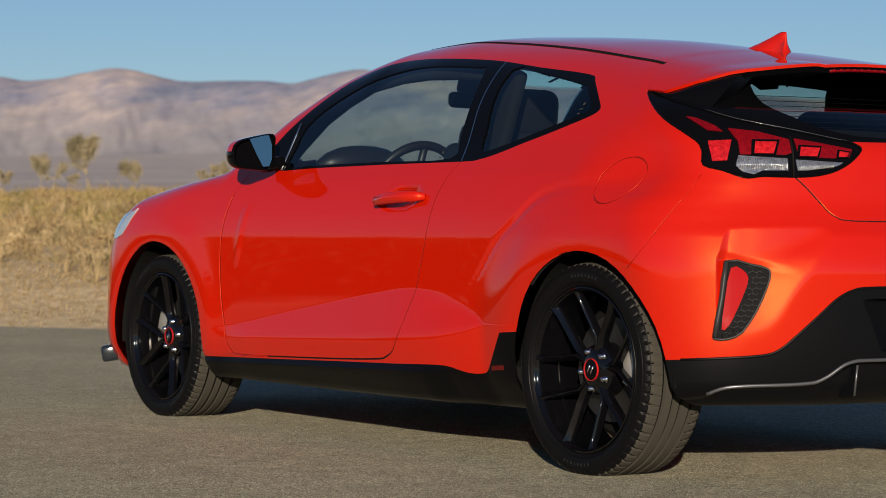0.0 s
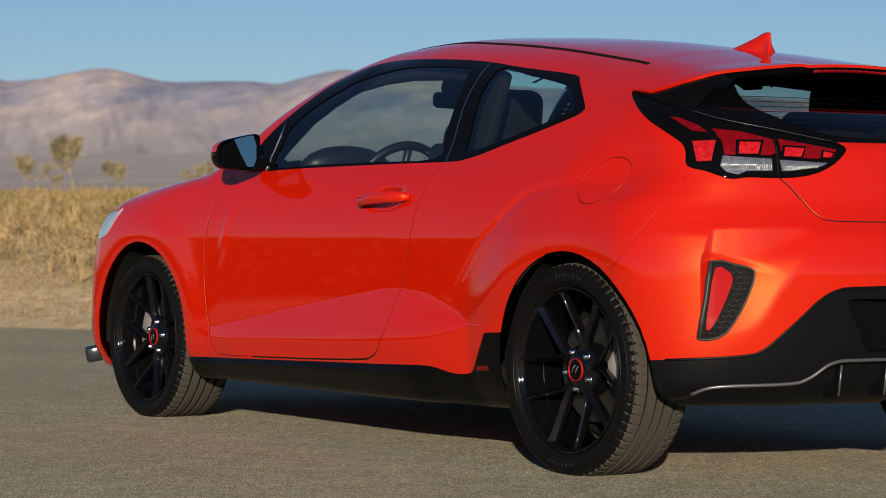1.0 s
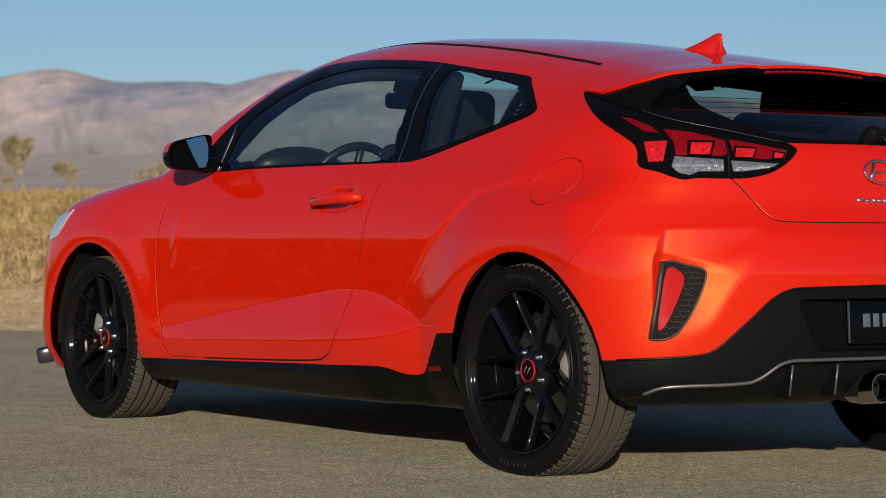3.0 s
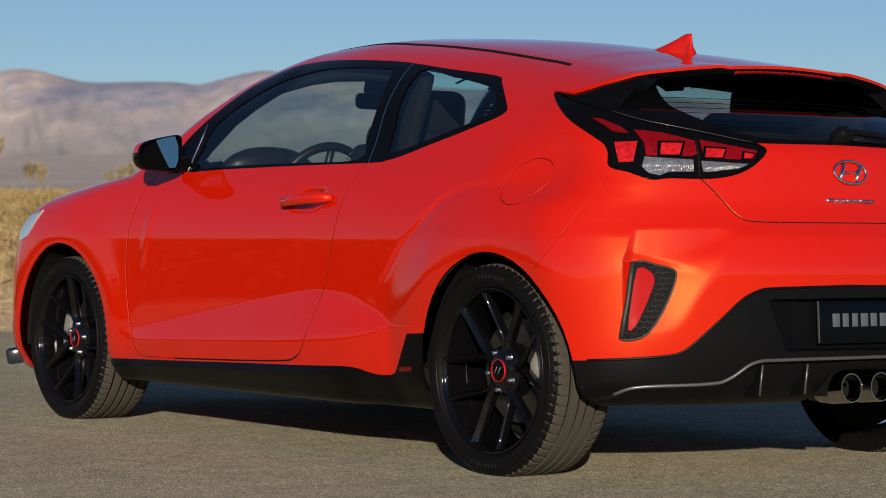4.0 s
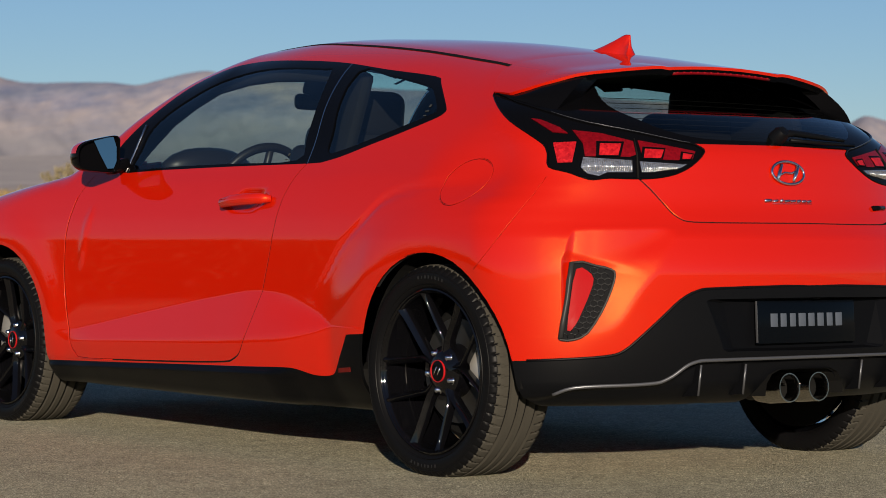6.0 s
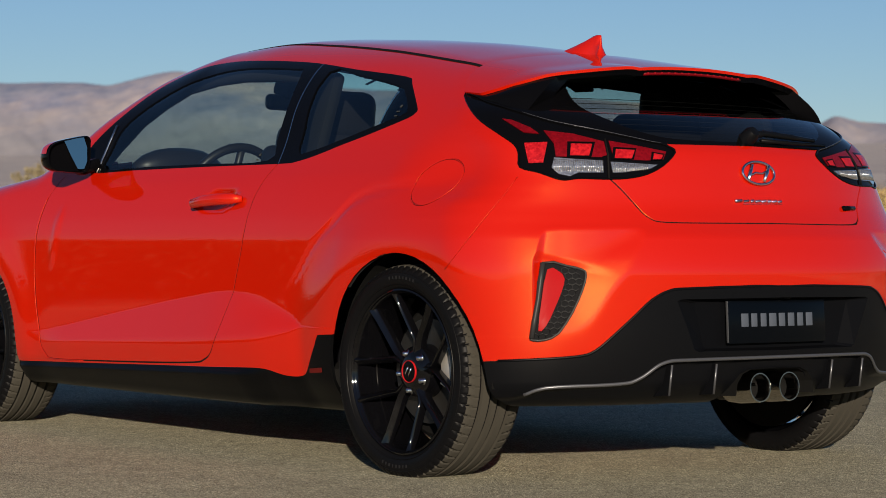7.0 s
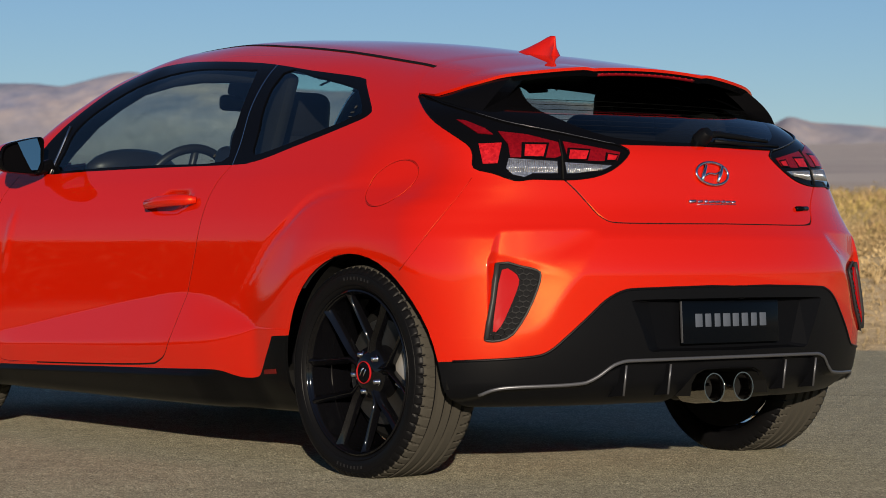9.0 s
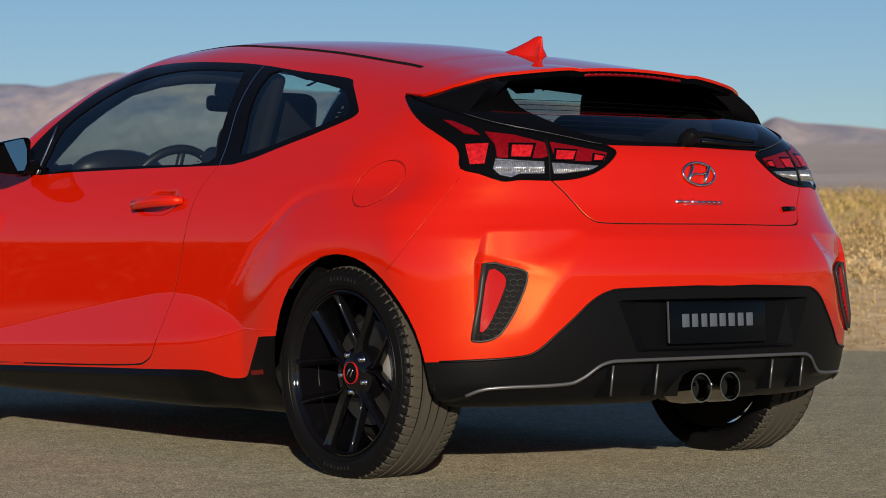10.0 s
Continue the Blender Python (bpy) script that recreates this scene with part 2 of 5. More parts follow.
haze_grey = mottle(soil, .02, [(.35, (.33, .295, .295)), (.65, (.44, .39, .37))], 5.0, co, None)
link(soil, mix(soil, mix(soil, broad, fine, 1.0, "MULTIPLY"), haze_grey, far_r.outputs[0]), shader(soil).inputs["Base Color"])
rel2 = node(soil, "ShaderNodeTexNoise", Scale=9.0, Detail=8.0, Roughness=0.65)
link(soil, co, rel2.inputs["Vector"])
bump(soil, rel2.outputs["Fac"], 0.7, 0.08)

rock = material("haze-tinted mountain rock", (0.3, 0.24, 0.22), 1.0, spec=0.0)
spot = place(rock)
axes3 = []
for d3 in ((.54, .84, 0), (-.084, .054, 0), (-.30, -.46, 2.2)):
    dot = rock.node_tree.nodes.new("ShaderNodeVectorMath")
    dot.operation = 'DOT_PRODUCT'
    dot.inputs[1].default_value = d3
    link(rock, spot, dot.inputs[0])
    axes3.append(dot.outputs["Value"])
joined = rock.node_tree.nodes.new("ShaderNodeCombineXYZ")
for k3, o3 in enumerate(axes3):
    link(rock, o3, joined.inputs[k3])
co = joined.outputs[0]
# tints paint in warm lit faces, blue shaded ones and distance haze
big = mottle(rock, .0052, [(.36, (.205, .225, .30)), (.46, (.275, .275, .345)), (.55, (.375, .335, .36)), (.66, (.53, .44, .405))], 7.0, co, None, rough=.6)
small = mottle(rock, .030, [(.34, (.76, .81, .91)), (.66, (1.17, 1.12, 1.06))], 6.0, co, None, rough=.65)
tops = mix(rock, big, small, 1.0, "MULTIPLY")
# scrub-grey fans spread from the foot of the slopes, their grey painting in haze
high = rock.node_tree.nodes.new("ShaderNodeSeparateXYZ")
link(rock, spot, high.inputs[0])
wavy = node(rock, "ShaderNodeTexNoise", Scale=.006, Detail=4.0)
link(rock, spot, wavy.inputs["Vector"])
foot = rock.node_tree.nodes.new("ShaderNodeMath")
foot.operation = 'MULTIPLY_ADD'
foot.inputs[1].default_value = -120.0
link(rock, wavy.outputs["Fac"], foot.inputs[0])
link(rock, high.outputs[2], foot.inputs[2])
rise_r = rock.node_tree.nodes.new("ShaderNodeMapRange")
rise_r.inputs[1].default_value, rise_r.inputs[2].default_value = 60.0, 150.0
link(rock, foot.outputs[0], rise_r.inputs[0])
haze_fan = mottle(rock, .012, [(.35, (.26, .25, .275)), (.65, (.33, .305, .315))], 5.0, co, None)
link(rock, mix(rock, haze_fan, tops, rise_r.outputs[0]), shader(rock).inputs["Base Color"])


def plant(name, stops, rough=.9):
    m = material(name, stops[0], rough, spec=0.1)
    g = m.node_tree.nodes.new("ShaderNodeNewGeometry")
    r = m.node_tree.nodes.new("ShaderNodeValToRGB")
    while len(r.color_ramp.elements) < len(stops):
        r.color_ramp.elements.new(0.5)
    for k, (e, c) in enumerate(zip(r.color_ramp.elements, stops)):
        e.position, e.color = k / (len(stops) - 1), (*c, 1)
    link(m, g.outputs["Random Per Island"], r.inputs[0])
    clump = mottle(m, .30, [(.36, (.66, .66, .62)), (.64, (1.16, 1.10, 1.0))], 5.0, place(m), None)
    link(m, mix(m, r.outputs[0], clump, 1.0, "MULTIPLY"), shader(m).inputs["Base Color"])
    return m


straw = plant("dry straw", [(.26, .195, .108), (.32, .248, .142), (.38, .300, .178), (.29, .220, .124)])
scrub_tan = plant("dry scrub twigs", [(.15, .105, .058), (.25, .180, .098), (.32, .240, .130), (.18, .115, .058)])
scrub_olive = plant("olive scrub leaves", [(.13, .11, .045), (.22, .18, .07), (.28, .22, .09), (.16, .125, .06)])
creosote = plant("dark leaves of unseen bushes", [(.035, .042, .020), (.055, .062, .028), (.075, .078, .038), (.045, .048, .026)])
bark = plant("shaggy bark", [(.20, .17, .13), (.26, .22, .17)])
spikes = plant("joshua leaves", [(.17, .150, .095), (.23, .200, .13), (.29, .250, .165), (.20, .172, .115)])


def glass_material(name, tint, gloss):
    """Thin clear pane: tinted see-through with Fresnel gloss."""
    m = bpy.data.materials.new(name)
    m.use_nodes = True
    nt = m.node_tree
    nt.nodes.remove(nt.nodes["Principled BSDF"])
    t, g, mx = nt.nodes.new("ShaderNodeBsdfTransparent"), nt.nodes.new("ShaderNodeBsdfGlossy"), nt.nodes.new("ShaderNodeMixShader")
    lw = node(m, "ShaderNodeLayerWeight", Blend=0.5)
    fr = m.node_tree.nodes.new("ShaderNodeMath")
    fr.operation = 'POWER'
    fr.inputs[1].default_value = 4.0
    sc = m.node_tree.nodes.new("ShaderNodeMath")
    sc.operation = 'MULTIPLY_ADD'
    sc.inputs[1].default_value, sc.inputs[2].default_value = 0.9, gloss
    link(m, lw.outputs["Facing"], fr.inputs[0])
    link(m, fr.outputs[0], sc.inputs[0])
    t.inputs[0].default_value = (*tint, 1)
    g.inputs["Roughness"].default_value = 0.0
    link(m, sc.outputs[0], mx.inputs[0])
    link(m, t.outputs[0], mx.inputs[1])
    link(m, g.outputs[0], mx.inputs[2])
    link(m, mx.outputs[0], nt.nodes["Material Output"].inputs[0])
    return m


glass = glass_material("window glass", (0.68, 0.82, 0.81), 0.06)
glass_dark = glass_material("tinted rear glass", (0.55, 0.62, 0.61), 0.05)
mirror_glass = material("mirror", (0.30, 0.39, 0.40), 0.0, 1.0)


# ---- building helpers ----
def mesh_from(name, verts, faces, mat, smooth=True):
    me = bpy.data.meshes.new(name)
    me.from_pydata([tuple(v) for v in verts], [], [tuple(f) for f in faces])
    me.materials.append(mat)
    if smooth:
        me.polygons.foreach_set("use_smooth", [True] * len(me.polygons))
    me.update()
    return me


def mesh_fast(name, verts, groups, mat):
    """A flat-shaded mesh from arrays of vertices and of faces, each group of one size."""
    me = bpy.data.meshes.new(name)
    sizes = np.concatenate([np.full(len(g), g.shape[1]) for g in groups])
    me.vertices.add(len(verts))
    me.vertices.foreach_set("co", np.ascontiguousarray(verts, np.float32).ravel())
    me.loops.add(int(sizes.sum()))
    me.loops.foreach_set("vertex_index", np.concatenate([np.asarray(g, np.int32).ravel() for g in groups]))
    me.polygons.add(len(sizes))
    me.polygons.foreach_set("loop_start", np.concatenate([[0], np.cumsum(sizes)[:-1]]).astype(np.int32))
    me.polygons.foreach_set("use_smooth", np.zeros(len(sizes), bool))
    me.materials.append(mat)
    me.update(calc_edges=True)
    return me


def part(name, bm, mat, parent, label="", smooth=True, m=None):
    """Links a bmesh as one mesh object under a thing or a part."""
    me = bpy.data.meshes.new(name)
    bm.to_mesh(me)
    bm.free()
    me.materials.append(mat)
    if smooth:
        me.polygons.foreach_set("use_smooth", [True] * len(me.polygons))
    ob = new(name, me)
    ob.parent = parent
    if m is not None:
        ob.matrix_basis = m
    return tagged(ob, label) if label else ob


# ---- ground and distance: a runs away from the camera across the edge of the asphalt, b along it ----
AWAY, ALONG = np.array((-.566, .824)), np.array((.824, .566))
EDGE = 6.98
rise = curve((-4000, 0), (EDGE - .3, 0), (EDGE, -.015), (EDGE + .8, .07), (EDGE + 2, .28), (EDGE + 4, .42), (20, .62), (40, 1.22), (70, 2.05), (130, 3.6),
             (200, 5.4), (300, 8.3), (700, 25), (1500, 56), (3000, 128), (4300, 200))


def ground_height(a, b):
    z = rise(a)
    far = step(EDGE + .2, EDGE + 3, a)
    return z + far * .06 * (np.sin(a * 1.9 + 2.1 * np.sin(b * .7)) + np.sin(b * 1.3 + 1.7 * np.sin(a * .9))) * step(200, 30, a)


def spread(lo, hi, n, power):
    t = np.linspace(-1, 1, n)
    v = np.sign(t) * np.abs(t) ** power
    return np.where(v < 0, -v * lo, v * hi)


def grid_mesh(name, aa, bb, height, mat):
    A, B = np.meshgrid(aa, bb, indexing="ij")
    Z = height(A, B)
    P = np.stack([A * AWAY[0] + B * ALONG[0], A * AWAY[1] + B * ALONG[1], Z], -1).reshape(-1, 3)
    n, m = len(aa), len(bb)
    i = np.arange(n - 1)[:, None] * m + np.arange(m - 1)[None]
    F = np.stack([i, i + m, i + m + 1, i + 1], -1).reshape(-1, 4)[:, ::-1]
    return mesh_from(name, P, F, mat)


aa = np.unique(np.concatenate([np.linspace(-4200, -60, 12), np.linspace(-60, 6, 12), np.linspace(6.2, 14, 60), np.linspace(14, 60, 60), np.linspace(60, 300, 40),
                               np.linspace(300, 4300, 60)]))
bb = np.unique(np.concatenate([spread(-4200, 4200, 61, 3.0), np.linspace(-40, 40, 161)]))
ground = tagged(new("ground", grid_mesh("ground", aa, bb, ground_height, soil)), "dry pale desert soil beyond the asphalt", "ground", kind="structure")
aa2 = np.concatenate([[-300, -100, -40], np.linspace(-20, EDGE - .05, 40)])
apron = tagged(new("road", grid_mesh("road", aa2, np.unique(np.concatenate([np.linspace(-11, 30, 83), np.linspace(30, 400, 20)])),
                                     lambda a, b: .006 + 0 * a, asphalt)), "weathered grey asphalt apron", "asphalt", kind="structure")

# ---- the far mountains ----
ridge_deg = curve((25, 2.6), (36, 2.75), (39.5, 2.99), (40.7, 3.11), (41.5, 3.16), (42.1, 3.29), (42.6, 3.09), (44, 3.2), (46.5, 3.6), (50, 3.8), (54, 3.95), (57.2, 4.22),
                  (57.9, 4.30), (58.4, 4.24), (59.0, 4.09), (59.6, 3.95), (60.2, 4.01), (61.2, 3.99), (62.2, 3.97), (62.9, 4.11), (63.4, 4.23), (63.8, 4.26), (64.5, 4.13), (65.2, 3.99),
                  (65.9, 3.92), (66.5, 4.01), (69, 3.8), (75, 4.2), (90, 3.4))
psi = np.linspace(30, 80, 640)
dist = np.linspace(1200, 4500, 130)
PS, DI = np.meshgrid(psi, dist, indexing="ij")
crest = 3900 * np.tan(np.radians(ridge_deg(PS) - .21))
rough = np.zeros(PS.shape)
for ij, _ in np.ndenumerate(PS):
    q = Vector((PS[ij] * 1.3 + DI[ij] * .0022, DI[ij] * .0034, 3.1))
    rough[ij] = noise.fractal(q, 1.0, 2.1, 6) * .6 - abs(noise.fractal(q * 2.3 + Vector((5, 1, 0)), 1.0, 2.0, 4)) * .5
rough = rough / np.abs(rough).max()
climb = (.38 * step(1200, 3300, DI) + .62 * step(2700, 3900, DI)) * step(5600, 3900, DI)
height_m = crest * climb * (1 + (.060 * step(3750, 3100, DI) * step(1800, 2900, DI) + .006) * rough)
height_m = np.maximum(height_m, rise(DI - 8.8) - 60)
px = EYE[0] - np.sin(np.radians(PS)) * DI
py = EYE[1] + np.cos(np.radians(PS)) * DI
Pm = np.stack([px, py, height_m + .7], -1).reshape(-1, 3)
m_ = len(dist)
i = np.arange(len(psi) - 1)[:, None] * m_ + np.arange(m_ - 1)[None]
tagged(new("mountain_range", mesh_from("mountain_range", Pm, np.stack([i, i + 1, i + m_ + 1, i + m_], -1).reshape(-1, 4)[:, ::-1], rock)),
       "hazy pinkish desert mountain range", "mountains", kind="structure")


# a hairline crack across the asphalt
bc = np.arange(2.2, 16, .07)
ac = 2.1 + .035 * np.array([noise.noise(Vector((q * 1.7, 0, 0))) for q in bc]) + .012 * np.array([noise.noise(Vector((q * 9, 4, 0))) for q in bc])
half_w = .006 + .004 * np.array([noise.noise(Vector((q * 3, 9, 0))) for q in bc])
rowsc = np.concatenate([np.stack([(ac + sg * half_w) * AWAY[0] + bc * ALONG[0], (ac + sg * half_w) * AWAY[1] + bc * ALONG[1], np.full(len(bc), .0085)], 1) for sg in (-1, 1)])
nb = len(bc)
crack = new("crack", mesh_from("crack", rowsc, [[q, q + 1, q + 1 + nb, q + nb] for q in range(nb - 1)], tar, False))
crack.parent = apron


# ---- desert plants ----
rng = np.random.default_rng(7)


def to_world(a, b):
    return np.stack([a * AWAY[0] + b * ALONG[0], a * AWAY[1] + b * ALONG[1], ground_height(a, b)], -1)


def blades(count, a_range, b_range, tall, lean, wide, per, mat, name, label, pick=None):
    """Tufts of thin curved blades, in one mesh."""
    a = rng.uniform(*a_range, count)
    b = rng.uniform(*b_range, count)
    if pick is not None:
        ok = pick(a, b) > rng.random(count)
        a, b = a[ok], b[ok]
    base = to_world(a, b)
    size = rng.uniform(.5, 1.15, len(a)) * tall
    n_ = len(a) * per
    root = np.repeat(base, per, 0)
    hh = np.repeat(size, per) * rng.uniform(.55, 1.1, n_)
    an = rng.uniform(0, 2 * math.pi, n_)
    out = np.stack([np.cos(an), np.sin(an), np.zeros(n_)], 1)
    root = root + out * (rng.random(n_) * np.repeat(size, per) * .22)[:, None]
    tip = root + out * (hh * lean * rng.random(n_))[:, None] + np.stack([0 * hh, 0 * hh, hh], 1)
    mid = (root + tip) / 2 + np.stack([0 * hh, 0 * hh, hh * .12], 1)
    sx = np.stack([-np.sin(an), np.cos(an), np.zeros(n_)], 1) * (wide * rng.uniform(.6, 1.3, n_))[:, None]
    V = np.stack([root - sx, root + sx, mid + sx * .8, mid - sx * .8, tip], 1).reshape(-1, 3)
    k = np.arange(n_)[:, None] * 5
    F4 = k + np.array([[0, 1, 2, 3]])
    F3 = k + np.array([[3, 2, 4]])
    ob = new(name, mesh_fast(name, V, [F4, F3], mat))
    return tagged(ob, label, "grass" if "grass" in name else "scrub", kind="stuff")


def shrubs(count, a_range, b_range, tall, leaf, per, mat, name, label, pick=None):
    """Rounded open shrubs of small leaf tufts on the ground, in one mesh."""
    a = rng.uniform(*a_range, count)
    b = rng.uniform(*b_range, count)
    if pick is not None:
        ok = pick(a, b) > rng.random(count)
        a, b = a[ok], b[ok]
    base = to_world(a, b)
    h = rng.uniform(.55, 1.2, len(a)) * tall
    n_ = len(a) * per
    d = rng.normal(size=(n_, 3))
    d /= np.linalg.norm(d, axis=1, keepdims=True)
    d[:, 2] = np.abs(d[:, 2]) * 1.0
    rad = rng.uniform(.35, 1.0, n_) ** .6
    lump = 1 + .28 * np.sin(5 * d[:, 0] + np.repeat(rng.uniform(0, 9, len(a)), per)) * np.sin(6 * d[:, 1] + 2)
    c = np.repeat(base, per, 0) + d * (rad * lump * np.repeat(h, per))[:, None] * np.array((.8, .8, .95))
    up = d * .8 + rng.normal(size=(n_, 3)) * .5 + np.array((0, 0, .6))
    up /= np.linalg.norm(up, axis=1, keepdims=True)
    sx = np.cross(up, rng.normal(size=(n_, 3)))
    sx /= np.linalg.norm(sx, axis=1, keepdims=True)
    L_ = (leaf * rng.uniform(.6, 1.5, n_))[:, None]
    V = np.stack([c - sx * L_ * .28, c + sx * L_ * .28, c + up * L_ * 1.6], 1).reshape(-1, 3)
    ob = new(name, mesh_fast(name, V, [np.arange(n_)[:, None] * 3 + np.arange(3)[None]], mat))
    return tagged(ob, label, "scrub", kind="stuff")


B_ALL = (-48, 14)
blades(100000, (EDGE + .25, 12), B_ALL, .040, 2.4, .003, 4, straw, "dry_grass_verge", "short dry straw grass on the bank", lambda a, b: step(EDGE + .4, EDGE + 2.6, a) * .6 + .30)
blades(8000, (8.8, 22), B_ALL, .18, 1.8, .0035, 20, straw, "dry_grass_field", "golden dry desert grass", lambda a, b: step(8.5, 12, a))
blades(4500, (22, 70), (-60, 14), .40, 1.4, .009, 12, straw, "dry_grass_distance", "golden dry grass across the field")
shrubs(1500, (9.3, 24), B_ALL, .26, .022, 300, straw, "desert_scrub_straw", "straw-coloured dry scrub bushes", lambda a, b: step(9, 14, a))
shrubs(900, (10.5, 26), B_ALL, .34, .026, 300, scrub_tan, "desert_scrub_near", "tan and russet dry scrub bushes", lambda a, b: step(9.8, 13, a))
shrubs(260, (15, 40), B_ALL, .46, .034, 280, scrub_olive, "desert_scrub_olive", "olive yellow desert scrub bushes")
shrubs(1000, (24, 110), (-80, 16), .55, .06, 150, scrub_tan, "desert_scrub_far", "dry scrub on the far field")
shrubs(700, (36, 130), (-80, 16), .60, .06, 150, scrub_olive, "desert_scrub_far_olive", "yellow-green scrub on the far field")
# bushes out of view, added so that the door reflects something dark
shrubs(330, (-16, 6.5), (-30, -11.5), 1.15, .085, 240, creosote, "creosote_bushes", "dark green bushes added out of view for the door's reflection")


def joshua_tree(a, b, tall, seed, group="joshua trees on the plain"):
    """A forked trunk with heads of stiff leaves."""
    r = np.random.default_rng(seed)
    base = to_world(np.array([a]), np.array([b]))[0]
    tree = tagged(new("joshua_tree"), "spiky olive joshua tree standing on the desert plain", "tree", group)
    tree.location = base - np.array((0, 0, .1))
    bmt = bmesh.new()
    heads = []

    def limb(p, d, length, rad, level):
        q = p
        ring0 = None
        for k in range(5):
            d_ = d + r.normal(size=3) * .12 + np.array((0, 0, .10))
            d_ /= np.linalg.norm(d_)
            e1 = np.cross(d_, (.3, .5, .2))
            e1 /= np.linalg.norm(e1)
            e2 = np.cross(d_, e1)
            rr = rad * (1 - .10 * k)
            ring_ = [bmt.verts.new(q + rr * (math.cos(t) * e1 + math.sin(t) * e2)) for t in np.linspace(0, 2 * math.pi, 7)[:-1]]
            if ring0:
                for j in range(6):
                    bmt.faces.new((ring0[j], ring0[(j + 1) % 6], ring_[(j + 1) % 6], ring_[j]))
            ring0 = ring_
            q = q + d_ * length / 4
            d = d_
        if level < 3:
            heads.append((q, d))
        if level == 0 or (level == 1 and r.random() < .5):
            heads.append((q, d))
        else:
            for _ in range(r.integers(2, 4)):
                w = d * .7 + r.normal(size=3) * .55
                w[2] = abs(w[2]) + .15
                limb(q, w / np.linalg.norm(w), length * .74, rad * .72, level - 1)

    limb(np.zeros(3), np.array((.05, .03, 1.)), tall * .30, tall * .034, 3)
    part("trunk", bmt, bark, tree)
    V, F = [], []
    for q, d in heads:
        for _ in range(34):
            w = d * .35 + r.normal(size=3)
            w /= np.linalg.norm(w)
            s = np.cross(w, r.normal(size=3))
            s /= np.linalg.norm(s)
            c = q - d * r.random() * tall * .17
            L_ = tall * r.uniform(.09, .20)
            k = len(V)
            V += [c - s * L_ * .065, c + s * L_ * .065, c + w * L_]
            F.append([k, k + 1, k + 2])
    crown = new("crown", mesh_from("crown", V, F, spikes, False))
    crown.parent = tree


def along_sight(yaw, d):
    """The ground place d metres from the camera in the direction yaw."""
    p = np.array((EYE[0] - math.sin(radians(yaw)) * d, EYE[1] + math.cos(radians(yaw)) * d))
    return float(p @ AWAY), float(p @ ALONG)


for yaw, d, tall, seed in ((65.55, 190, 3.0, 1), (65.2, 182, 3.3, 22), (64.35, 178, 4.2, 3), (63.3, 185, 2.6, 5), (61.85, 200, 2.0, 6), (61.2, 170, 2.3, 7), (66.35, 200, 2.2, 8),
                           (64.75, 230, 1.9, 19)):
    joshua_tree(*along_sight(yaw, d), tall * 1.1, seed)
# ---- the car ----
car = tagged(new("car"), "red-orange two-door hatchback with black wheels, parked on asphalt", "car")

SIDE = (np.array((1., 0, 0)), np.array((0, 0, 1.)), np.array((0, 1., 0)))
CORNER = (np.array((.629, .777, 0)), np.array((0, 0, 1.)), np.array((-.777, .629, 0)))
ABOVE = (np.array((1., 0, 0)), np.array((0, 1., 0)), np.array((0, 0, -1.)))


def smooth_line(points, n=4, closed=False):
    """A rounded line through the points."""
    p = np.array(points, float)
    ends = (p[-1:], p[:1], p[1:2]) if closed else (2 * p[:1] - p[1:2], 2 * p[-1:] - p[-2:-1], np.zeros((0, 2)))
    q = np.concatenate([ends[0], p, ends[1], ends[2]])
    out = []
    for i in range(1, len(q) - 2):
        for t in np.arange(n) / n:
            a, b, c, d = q[i - 1:i + 3]
            out.append(.5 * (2 * b + (c - a) * t + (2 * a - 5 * b + 4 * c - d) * t * t + (3 * b - a - 3 * c + d) * t ** 3))
    if not closed:
        out.append(p[-1])
    return np.array(out)


def inside(poly, q):
    """Which of the 2D points q lie in the polygon."""
    x, y = q[:, 0], q[:, 1]
    hit = np.zeros(len(q), bool)
    a = np.roll(poly, 1, 0)
    for (x0, y0), (x1, y1) in zip(a, poly):
        if y0 != y1:
            hit ^= ((y0 > y) != (y1 > y)) & (x < (x1 - x0) * (y - y0) / (y1 - y0) + x0)
    return hit


def line_gap(line, q):
    """The distance of the 2D points q from the line."""
    best = np.full(len(q), 9.)
    for a, b in zip(line[:-1], line[1:]):
        d = b - a
        t = np.clip(((q - a) @ d) / max(d @ d, 1e-12), 0, 1)
        best = np.minimum(best, np.linalg.norm(q - a - t[:, None] * d, axis=1))
    return best


def offset_line(line, w):
    d = np.gradient(line, axis=0)
    d /= np.maximum(np.linalg.norm(d, axis=1, keepdims=True), 1e-9)
    return line + w * np.stack([-d[:, 1], d[:, 0]], 1)


